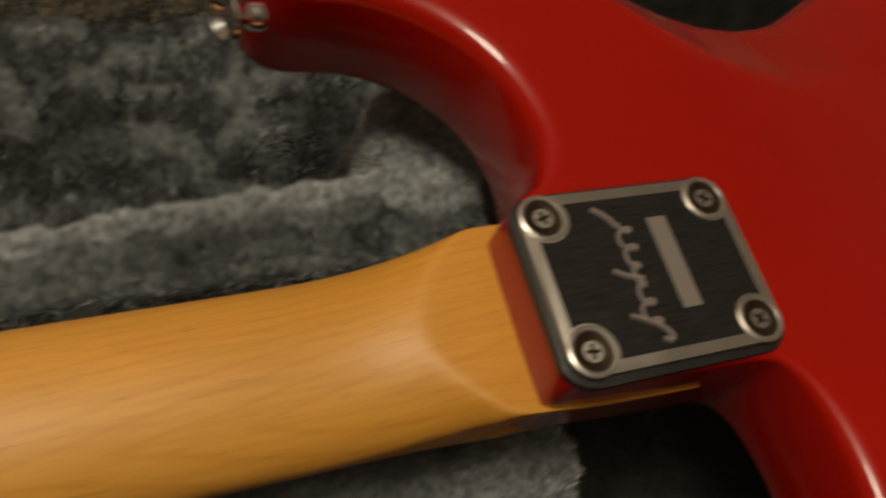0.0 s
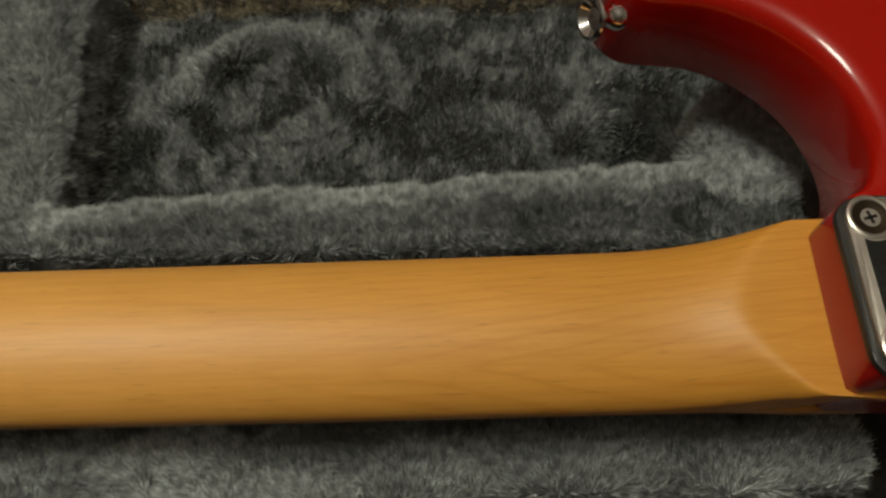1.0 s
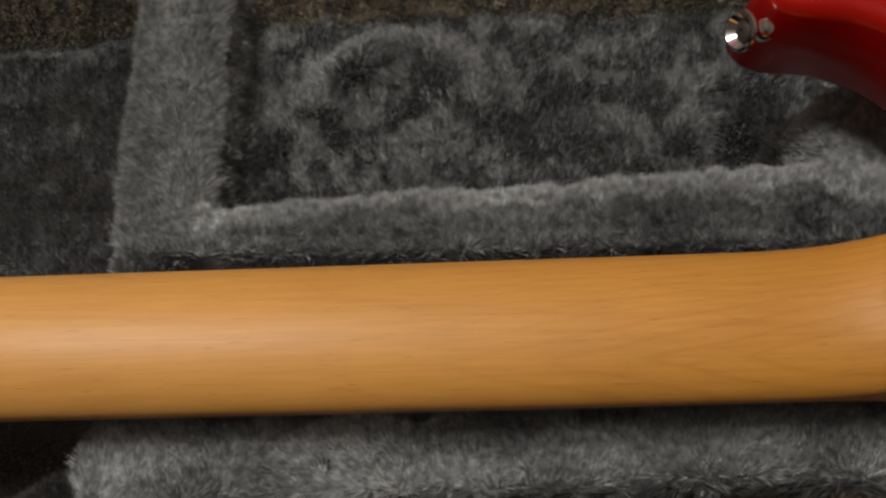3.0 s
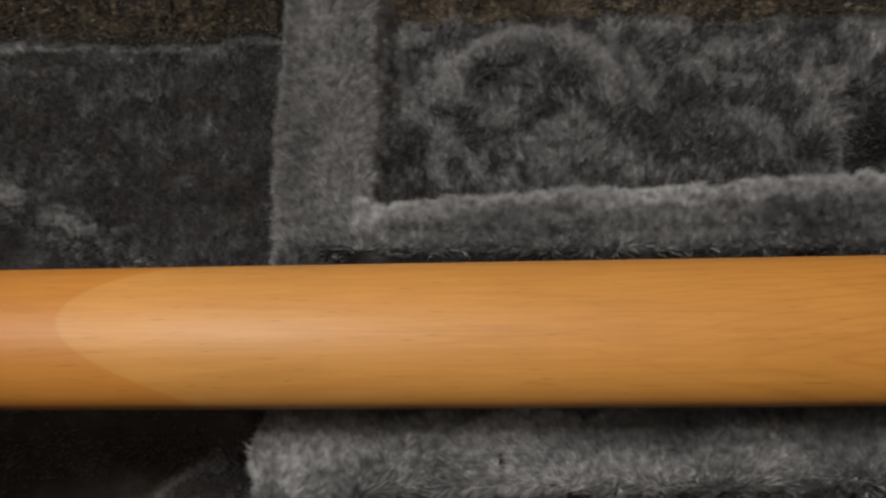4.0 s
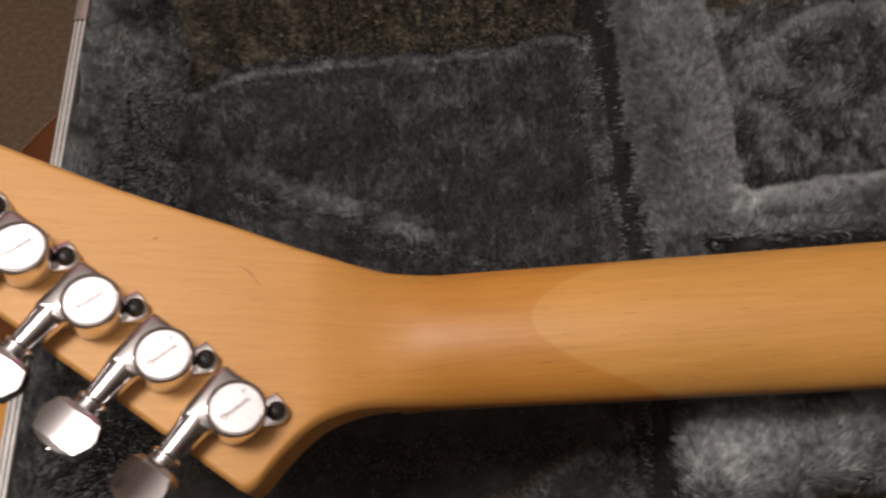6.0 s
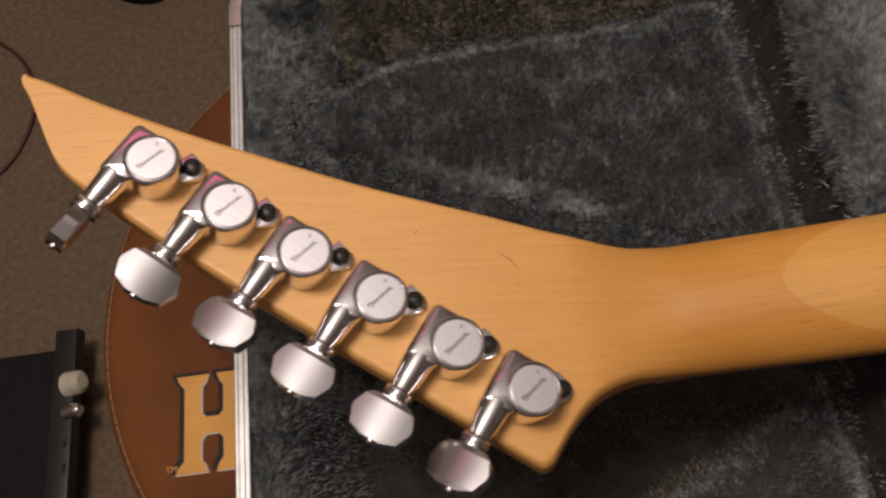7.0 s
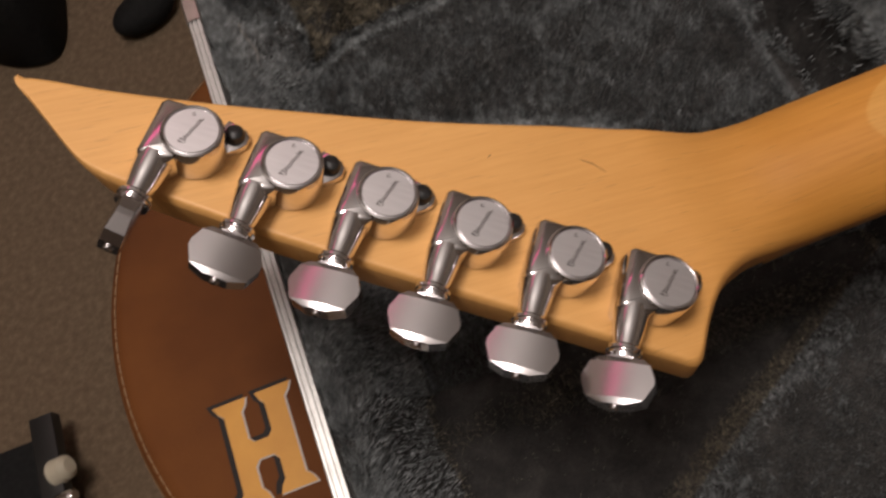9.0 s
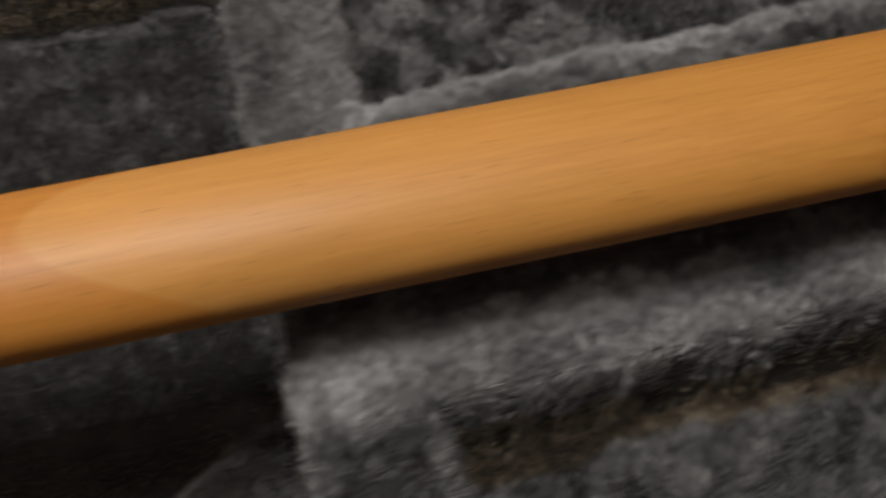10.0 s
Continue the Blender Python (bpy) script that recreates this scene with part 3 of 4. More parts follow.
def pile(name, px, py, rng, parent, length=0.0060, mat=None):
    """Short plush fibres: one slim blade each, combed in drifting directions."""
    n = px.size
    z, _ = lining_height(px, py)
    e = 0.0015
    gx = (lining_height(px + e, py)[0] - lining_height(px - e, py)[0]) / (2 * e)
    gy = (lining_height(px, py + e)[0] - lining_height(px, py - e)[0]) / (2 * e)
    nrm = np.c_[-gx, -gy, np.ones(n)]
    nrm /= np.linalg.norm(nrm, axis=1)[:, None]
    # along the cradle's lip the fibres stand out as a fringe
    lip = np.exp(-((py - cradle_edge(px) + 0.003) / 0.0065) ** 4) * (px > -0.282) * (px < -0.034)
    nrm = nrm * (1 - lip)[:, None] + np.array((0.0, 0.22, 1.0)) * lip[:, None]
    nrm /= np.linalg.norm(nrm, axis=1)[:, None]
    brushed = brushing(px, py)
    cell = np.floor(px / 0.0022 + 0.6 * vnoise(px, py, 300, 21)) * 7919 + np.floor(py / 0.0022 + 0.6 * vnoise(px, py, 300, 22)) * 104729
    tuft = np.sin(cell * 12.9898) * 43758.5453
    tuft = tuft - np.floor(tuft)
    # nap direction: outwards over the rolled edges
    nap = np.full(n, 0.5 * np.pi)
    away = (px + 0.2953) / 0.016
    nap = np.where((np.abs(away) < 1.6) & (py > 0.062), 0.5 * np.pi - np.clip(away, -1.1, 1.1) * (0.5 * np.pi - 0.1), nap)
    nap = np.where((px > -0.010) & (py > 0.05), 0.6, nap)
    ang = nap + (1 - 0.75 * lip) * (1.6 * (vnoise(px, py, 14, 11) - 0.5) + 2.2 * (vnoise(px, py, 70, 12) - 0.5) + (2.6 - 1.4 * brushed) * (tuft - 0.5)) + rng.normal(0, 0.30, n)
    lean = 0.10 + 1.25 * brushed + 0.45 * (vnoise(px, py, 190, 14) - 0.3) + 0.35 * (np.modf(tuft * 7.3)[0] - 0.5)
    lean = lean * (1 - lip) + 0.7 * lip
    lean = np.where(px < -0.322, lean * (0.45 + 0.55 * brushed), lean)
    comb = np.c_[np.cos(ang), np.sin(ang), np.zeros(n)] * lean[:, None]
    way = nrm + comb + rng.normal(0, 0.18, (n, 3))
    way /= np.linalg.norm(way, axis=1)[:, None]
    steep = np.hypot(gx, gy)
    ln_ = length * (0.42 + 0.40 * rng.random(n) + 0.45 * vnoise(px, py, 300, 15) + 0.35 * brushed + 0.75 * lip * (tuft - 0.3)) * (1 - 0.4 * (1 - lip) * sstep(0.5, 1.6, steep))
    # brushed fibres lie on their broad side, upright ones are turned at random
    flat = np.cross(way, nrm + rng.normal(0, 0.15, (n, 3)))
    flat /= np.linalg.norm(flat, axis=1)[:, None] + 1e-9
    side = flat * (1.6 * brushed)[:, None] + rng.normal(0, 0.5, (n, 3))
    side -= way * (side * way).sum(1)[:, None]
    side /= np.linalg.norm(side, axis=1)[:, None]
    w = np.where(px < -0.322, 0.00016, 0.00023) * (0.6 + 0.8 * rng.random(n))
    root = np.c_[px, py, z - 0.0005]
    tip = root + way * ln_[:, None]
    co = np.empty((n, 3, 3), np.float32)
    co[:, 0], co[:, 1], co[:, 2] = root - side * w[:, None], root + side * w[:, None], tip
    me = bpy.data.meshes.new(name)
    me.vertices.add(3 * n)
    me.vertices.foreach_set("co", co.ravel())
    me.loops.add(3 * n)
    me.loops.foreach_set("vertex_index", np.arange(3 * n, dtype=np.int32))
    me.polygons.add(n)
    me.polygons.foreach_set("loop_start", np.arange(0, 3 * n, 3, dtype=np.int32))
    me.update()
    me.validate()
    me.materials.append(mat or M_PILE)
    ob = new(name, me)
    ob.parent = parent
    return tagged(ob, "short grey plush fibres", kind="stuff")


def rim_profile():
    """Cross-section of the ribbed aluminium edge: (across, height) from the outside in."""
    return [(0.0, -0.010), (0.0, -0.0008), (0.0005, 0.0), (0.0014, 0.0), (0.0017, -0.0007), (0.0022, -0.0007), (0.0025, 0.0), (0.0036, 0.0), (0.0039, -0.0007), (0.0044, -0.0007), (0.0047, 0.0), (0.0055, 0.0), (0.0058, -0.0008), (0.0058, -0.010)]


def make_case():
    case = empty("guitar_case", pose(0, 0, 0))
    cx, cy, w, h = (CX0 + CX1) / 2, (CY0 + CY1) / 2, CX1 - CX0, CY1 - CY0
    # rim
    bm = bmesh.new()
    rings = []
    for across, up in rim_profile():
        loop = rounded_rect(cx, cy, w - 2 * across, h - 2 * across, 0.016 - across, 8)
        rings.append([bm.verts.new((x, y, RIM + up)) for x, y in loop])
    for a, b in zip(rings, rings[1:] + rings[:1]):
        k = len(a)
        for j in range(k):
            bm.faces.new((a[j], a[(j + 1) % k], b[(j + 1) % k], b[j]))
    part("rim", bm, M_ALU, case, "ribbed silver aluminium edge strip", smooth=20)
    # smooth corner pieces clasp the strip
    for name_x, name_y in ((CX0, CY1), (CX0, CY0), (CX1, CY0), (CX1, CY1)):
        sx, sy = (1 if name_x == CX0 else -1), (1 if name_y == CY0 else -1)
        bm = bmesh.new()
        rings = []
        for across, up in ((-0.0006, -0.012), (-0.0006, -0.0006), (0.0002, 0.0005), (0.0030, 0.0009), (0.0058, 0.0005), (0.0064, -0.0006), (0.0064, -0.012)):
            r = 0.016 - across
            arc = [(0.016 - r * math.cos(radians(a)), 0.016 - r * math.sin(radians(a))) for a in range(0, 91, 9)]
            arc = [(across, 0.026)] + arc + [(0.026, across)]
            rings.append([bm.verts.new((name_x + sx * u, name_y + sy * v, RIM + up)) for u, v in arc])
        for a, b in zip(rings, rings[1:]):
            for j in range(len(a) - 1):
                bm.faces.new((a[j], a[j + 1], b[j + 1], b[j]))
        part("corner_piece", bm, M_PLATE, case, "smooth silver corner piece", smooth=40)
    # shell: outer skin, underside and inner skin
    bm = bmesh.new()
    rings = []
    for inset, z, r in ((0.0006, RIM - 0.010, 0.0155), (0.0006, STOP + 0.012, 0.0155), (0.003, STOP + 0.004, 0.014), (0.010, STOP, 0.010), (0.011, STOP + 0.004, 0.009), (0.0055, STOP + 0.010, 0.011), (0.0055, RIM - 0.010, 0.011)):
        loop = rounded_rect(cx, cy, w - 2 * inset, h - 2 * inset, r, 8)
        rings.append([bm.verts.new((x, y, z)) for x, y in loop])
    for a, b in zip(rings, rings[1:]):
        k = len(a)
        for j in range(k):
            bm.faces.new((a[j], a[(j + 1) % k], b[(j + 1) % k], b[j]))
    bm.faces.new(rings[3][::-1])
    bm.faces.new(rings[4])
    part("shell", bm, M_VINYL, case, "black vinyl-covered shell")
    # lining sections
    gx = np.arange(CX0 + 0.0059, CX1 - 0.0057, 0.0026)
    gy = np.arange(CY0 + 0.0059, CY1 - 0.0057, 0.0026)
    X, Y = np.meshgrid(gx, gy)
    nx, ny = gx.size, gy.size
    x, y = X.ravel(), Y.ravel()
    z, _ = lining_height(x, y)
    i, j = np.meshgrid(np.arange(nx - 1), np.arange(ny - 1))
    a = (j * nx + i).ravel()
    faces = np.c_[a, a + 1, a + nx + 1, a + nx]
    _, kind = lining_height(x[faces].mean(1), y[faces].mean(1))
    names = ["neck_cradle", "divider_pad", "headstock_well", "accessory_pocket", "body_well", "side_lining", "lower_pocket", "divider_pad"]
    made = {}
    for k, nm in enumerate(names):
        if (kind == k).any():
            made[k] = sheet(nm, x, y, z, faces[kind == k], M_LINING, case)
    # pile on the stretch that is passed close by
    NAP = {2: (0.0038, M_PILE), 5: (0.0042, M_SIDE), 3: (0.0058, M_PILE)}
    rng = np.random.default_rng(7)
    n = 2000000
    px = rng.uniform(CX0 + 0.0068, 0.03, n)
    py = rng.uniform(-0.135, CY1 - 0.0068, n)
    keep = ~((py > -0.010) & (py < np.where(px > -0.288, 0.0445, 0.010)) & (px > -0.30))
    px, py = px[keep], py[keep]
    # sparser pile bares dark backing to imitate shade in lower well and horn hollow
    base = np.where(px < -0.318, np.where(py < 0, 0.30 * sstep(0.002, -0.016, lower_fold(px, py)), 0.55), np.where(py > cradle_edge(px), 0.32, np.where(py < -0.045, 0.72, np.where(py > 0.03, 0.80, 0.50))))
    base = np.where((px > -0.3225) & (px < -0.3150), 0.06, base)   # crease pile thinned so the dark backing stands in for shade
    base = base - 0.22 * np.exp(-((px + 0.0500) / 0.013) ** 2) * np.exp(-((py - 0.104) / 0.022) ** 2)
    base = base + 0.30 * np.exp(-((px + 0.2680) / 0.007) ** 2) * (py > cradle_edge(px))
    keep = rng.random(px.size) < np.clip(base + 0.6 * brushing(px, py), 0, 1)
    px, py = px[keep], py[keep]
    qx, qy = rng.uniform(-0.325, 0.01, 900000), rng.uniform(-0.06, CY1 - 0.02, 900000)
    qz, qk = lining_height(qx, qy)
    keep = np.isin(qk, (0, 1)) & (rng.random(qx.size) < 0.9 * brushing(qx, qy)) & ((qy < -0.015) | (qy > 0.0455))
    keep &= np.hypot(qx + 0.2289, (qy + 0.0345) * 0.8) > 0.0035
    px, py = np.r_[px, qx[keep]], np.r_[py, qy[keep]]
    # the lower end of the headstock well
    qx, qy = rng.uniform(CX0 + 0.0068, -0.30, 260000), rng.uniform(CY0 + 0.012, -0.135, 260000)
    keep = rng.random(qx.size) < 0.30 * sstep(0.002, -0.016, lower_fold(qx, qy))
    px, py = np.r_[px, qx[keep]], np.r_[py, qy[keep]]
    # thick fringe along the cradle's far lip
    qx = rng.uniform(-0.280, -0.004, 260000)
    qy = cradle_edge(qx) + rng.uniform(-0.013, 0.003, qx.size)
    px, py = np.r_[px, qx], np.r_[py, qy]
    # steep flanks carry as much pile for their area as the flats
    qx, qy = rng.uniform(CX0 + 0.0068, 0.02, 900000), rng.uniform(-0.135, CY1 - 0.0068, 900000)
    e = 0.0015
    slope = np.hypot(lining_height(qx + e, qy)[0] - lining_height(qx - e, qy)[0], lining_height(qx, qy + e)[0] - lining_height(qx, qy - e)[0]) / (2 * e)
    keep = ((qy < -0.02) | (qy > 0.0485) | (qx < -0.32)) & ((rng.random(qx.size) < 0.95 * sstep(0.3, 1.6, slope)) | ((qx < -0.32) & (qy > well_edge(qx) + 0.004)) | (qx < np.where(qy < 0, -0.538, -0.515)))
    keep &= (qx < -0.3225) | (qx > -0.3135)
    px, py = np.r_[px, qx[keep]], np.r_[py, qy[keep]]
    pz, kk = lining_height(px, py)
    bare = (px > -0.326) & (px < -0.305) & (pz < -0.0885 - 0.010 * vnoise(px, py, 160, 71)) & (pz > -0.127) & (rng.random(px.size) < 0.97)   # divider's flank left nearly bare: dark backing painted in as its shade
    bare |= np.hypot(px + 0.2289, (py + 0.0345) * 0.8) < 0.0026
    # lower left wall: pile thinned to darken it
    bare |= (py < 0.0) & (px < -0.49) & (px > -0.546) & (rng.random(px.size) < 0.35)
    px, py, kk = px[~bare], py[~bare], kk[~bare]
    for k in made:
        s = kk == k
        if k == 0:
            # paler fibres paint in the light on lip, pad end and lower pad
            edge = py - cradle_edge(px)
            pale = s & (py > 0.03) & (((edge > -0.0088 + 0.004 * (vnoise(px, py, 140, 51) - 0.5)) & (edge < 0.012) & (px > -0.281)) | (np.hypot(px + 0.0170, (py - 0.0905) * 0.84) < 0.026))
            lit_share = (0.54 - 0.38 * sstep(-0.21, -0.11, px)) * (0.25 + 1.5 * sstep(0.3, 0.7, vnoise(px * 0.22, py, 130, 63))) * sstep(0.25, 0.75, brushing(px, py)) * (py > -0.0455) * (py < -0.018)
            pale = pale | (s & (rng.random(px.size) < lit_share))
            pile("lit_nap", px[pale], py[pale], rng, made[k], 0.0060, M_LIT_PILE)
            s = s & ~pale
            flank = s & (py < -0.0465) & (px > -0.275)
            pile("flank_nap", px[flank], py[flank], rng, made[k], 0.0050, M_SIDE)
            s = s & ~flank
        if k == 6:
            flank = s & (py > -0.0590 + 0.004 * (vnoise(px, py, 90, 52) - 0.5))
            pile("flank_nap", px[flank], py[flank], rng, made[k], 0.0050, M_SIDE)
            s = s & ~flank
        if k == 2:
            dim = s & (py < 0) & (lower_fold(px, py) > -0.002)
            pile("hollow_nap", px[dim], py[dim], rng, made[k], 0.0036, M_SIDE)
            s = s & ~dim
        if k == 5:
            pile("plush_nap", px[s & (px < -0.515)], py[s & (px < -0.515)], rng, made[k], 0.0048, M_PILE)
            s = s & (px >= -0.515)
        if s.any():
            pile("plush_nap", px[s], py[s], rng, made[k], *NAP.get(k, (0.0060, M_PILE)))
    return tagged(case, "open hard guitar case lined with grey plush, silver rim", "guitar case")


def make_lid(case):
    """The case's lid, folded back behind it, its bright rim upwards."""
    w, h = CX1 - CX0 + 0.012, 0.40
    bm = bmesh.new()
    rings = []
    for inset, z in ((0.0006, -0.010), (0.0006, -0.040), (0.004, -0.048), (0.010, -0.050), (0.010, -0.046), (0.0056, -0.040), (0.0056, -0.010)):
        loop = rounded_rect(w / 2, h / 2, w - 2 * inset, h - 2 * inset, 0.020, 8)
        rings.append([bm.verts.new((x, y, z)) for x, y in loop])
    for a, b in zip(rings, rings[1:]):
        for j in range(len(a)):
            bm.faces.new((a[j], a[(j + 1) % len(a)], b[(j + 1) % len(b)], b[j]))
    bm.faces.new(rings[3][::-1])
    bm.faces.new(rings[4])
    lid = part("lid", bm, M_VINYL, case, "opened black vinyl-covered lid", m=pose(CX0 - 0.0083, CY1 + 0.0272, RIM - 0.012, -5, 0, 0))
    bm = bmesh.new()
    rings = []
    for across, up in ((0.0, -0.010), (0.0, -0.0020), (0.0012, -0.0004), (0.0030, 0.0), (0.0050, -0.0004), (0.0062, -0.0020), (0.0062, -0.010)):
        loop = rounded_rect(w / 2, h / 2, w - 2 * across, h - 2 * across, 0.022 - across, 8)
        rings.append([bm.verts.new((x, y, up)) for x, y in loop])
    for a, b in zip(rings, rings[1:] + rings[:1]):
        for j in range(len(a)):
            bm.faces.new((a[j], a[(j + 1) % len(a)], b[(j + 1) % len(b)], b[j]))
    part("lid_rim", bm, M_CHROME, lid, "bright metal edge strip")
    part("lid_lining", prism_bm(rounded_rect(w / 2, h / 2, w - 0.0135, h - 0.0135, 0.016), -0.044, -0.016, 0.006, 3), M_LINING, lid, "flat grey plush lining")
    for u in (0.22, 0.78):
        part("hinge", box_bm(w * u - 0.03, w * u + 0.03, -0.0275, 0.001, -0.0085, -0.0055, 0.001), M_ALU, lid, "dull metal hinge strap")


make_lid(make_case())

# a flat box on the carpet behind the stool
M_CARD = noisy(material("grey_brown_card", (0.20, 0.15, 0.11), 0.85), 12, [(0.3, (0.175, 0.13, 0.095)), (0.7, (0.225, 0.17, 0.125))], bump=0.1)
box = empty("cardboard_box", pose(-0.709, 0.716, FLOOR, 0, 0, 20))
part("carton", box_bm(0.0, 0.20, 0.0, 0.28, 0.0, 0.038, 0.002), M_CARD, box)
part("flap", box_bm(0.002, 0.198, 0.002, 0.139, 0.038, 0.040, 0.0008), M_CARD, box)
part("flap", box_bm(0.002, 0.198, 0.141, 0.278, 0.038, 0.040, 0.0008), M_CARD, box)
tagged(box, "closed grey-brown cardboard box standing on the carpet", "box")
thread = [(-0.5395, 0.175), (-0.5392, 0.169), (-0.5365, 0.161), (-0.5370, 0.153)]
thread = [(x, y, float(lining_height(x, y)[0]) + 0.0062) for x, y in spline([(*p, 0.0) for p in thread], 0.002)[:, :2]]
tagged(part("loose_thread", tube_bm(thread, 0.00009, 5), M_PALEPRINT), "fine pale loose thread lying on the grey plush", "thread")

# ---- the guitar, lying face down in the case ----
guitar = tagged(empty("electric_guitar", pose(0, 0, 0)), "red electric guitar with amber maple neck lying face down", "guitar")

HEAD_C, HEAD_N = np.array((-0.497, 0.0181, -0.0027)), np.array((0.2641, -0.0145, 0.9644))
HU, HV, HO = Vector((-0.7785, 0.5866, 0.2225)), Vector((-0.5690, -0.8095, 0.1437)), Vector((-0.4398, -0.0271, -0.0188))


def head_plane(x, y):
    return HEAD_C[2] - (HEAD_N[0] * (x - HEAD_C[0]) + HEAD_N[1] * (y - HEAD_C[1])) / HEAD_N[2]


UPPER = [(-0.5866, 0.0812), (-0.5854, 0.0822), (-0.5835, 0.0818), (-0.5781, 0.0794), (-0.5652, 0.0727), (-0.5411, 0.0620), (-0.5208, 0.0539), (-0.4908, 0.0425), (-0.468, 0.0351), (-0.4554, 0.0313), (-0.4435, 0.0273), (-0.4339, 0.0242), (-0.424, 0.0220), (-0.41, 0.0207), (-0.395, 0.0212), (-0.31, 0.0224), (-0.15, 0.0246), (-0.03, 0.0264), (0.022, 0.0270)]
LOWER = [(-0.5866, 0.0800), (-0.5858, 0.0776), (-0.5817, 0.0662), (-0.5766, 0.0526), (-0.5721, 0.0463), (-0.5642, 0.0393), (-0.5362, 0.0167), (-0.5017, -0.0088), (-0.4787, -0.0255), (-0.4520, -0.0452), (-0.4478, -0.0480), (-0.4444, -0.0466), (-0.4412, -0.0423), (-0.4352, -0.0350), (-0.4275, -0.0285), (-0.4166, -0.0240), (-0.405, -0.0226), (-0.39, -0.0222), (-0.31, -0.0231), (-0.15, -0.0243), (-0.06, -0.0247), (-0.042, -0.0262), (-0.027, -0.0275), (-0.018, -0.0284), (0.0, -0.0292), (0.022, -0.0298)]


def neck_section(x, lo, hi, count=56):
    """Points of the neck's cross-section at x, from the lower edge over the back to the upper edge, then the front."""
    mid, half = (lo + hi) / 2, (hi - lo) / 2
    d = float(sstep(-0.432, -0.390, x))            # 0 headstock, 1 neck
    side, crest = -0.0435, -0.0290
    rise = 0.0186 * max(0.0, (x + 0.10) / 0.06) ** 3  # the scoop that runs up to the heel's flat
    out = []
    for k in range(count + 1):
        s = -math.cos(math.pi * k / count)
        y = mid + half * s
        flat = head_plane(x, y)
        if half > 0.003:
            flat -= 0.0022 * max(0.0, (abs(s) - 1 + 0.0022 / half) / (0.0022 / half)) ** 2
        dome = side + (crest - side) * max(0.0, 1 - abs(s) ** 2.0) ** 0.56
        over = (dome + rise + 0.0226) / 0.0006           # eased where the round of the neck meets the heel's flat
        dome = -0.0226 - 0.0006 * math.log1p(math.exp(-over)) if over > -30 else dome + rise
        out.append((x, y, flat * (1 - d) + dome * d))
    floor = [-0.0446 * d + (1 - d) * (head_plane(x, y) - 0.0145) for y in (hi, mid, lo)]
    under = 0.0040 * float(sstep(-0.055, -0.022, x))   # the heel is undercut below its flat
    return out + [(x, hi, floor[0]), (x, mid, floor[1]), (x, lo + under, floor[2])]


def make_neck():
    up, low = spline(UPPER, 0.001), spline(LOWER, 0.001)
    xs = np.r_[np.linspace(-0.5864, -0.575, 14), np.arange(-0.5735, -0.39, 0.0015), np.arange(-0.388, -0.11, 0.008), np.arange(-0.105, -0.030, 0.0011), (-0.026, -0.02, -0.012, 0.0, 0.014)]
    bm = bmesh.new()
    rings = []
    for x in xs:
        hi = np.interp(x, up[:, 0], up[:, 1])
        lo = np.interp(x, low[:, 0], low[:, 1])
        rings.append([bm.verts.new(p) for p in neck_section(float(x), float(lo), float(hi))])
    for a, b in zip(rings, rings[1:]):
        n = len(a)
        for k in range(n):
            bm.faces.new((a[k], a[(k + 1) % n], b[(k + 1) % n], b[k]))
    bm.faces.new(rings[0][::-1])
    bm.faces.new(rings[-1])
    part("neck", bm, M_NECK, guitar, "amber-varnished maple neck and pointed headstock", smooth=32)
    # fingerboard under it
    bm = bmesh.new()
    rings = []
    for x in np.linspace(-0.407, 0.03, 40):
        hi, lo = np.interp(x, (-0.41, 0.03), (0.0206, 0.0270)), min(-0.0216, np.interp(x, low[:, 0], low[:, 1])) + 0.0003
        lo = max(lo, np.interp(x, (-0.41, -0.38, 0.03), (-0.0224, -0.0226, -0.0262)))
        rings.append([bm.verts.new((x, yy, zz)) for yy, zz in ((lo, -0.0447), (hi, -0.0447), (hi, -0.0482), (hi - 0.002, -0.0489), (lo + 0.002, -0.0489), (lo, -0.0482))])
    for a, b in zip(rings, rings[1:]):
        for k in range(6):
            bm.faces.new((a[k], a[(k + 1) % 6], b[(k + 1) % 6], b[k]))
    bm.faces.new(rings[0][::-1])
    bm.faces.new(rings[-1])
    part("fingerboard", bm, M_BOARD, guitar, "darker maple fingerboard edge")


make_neck()

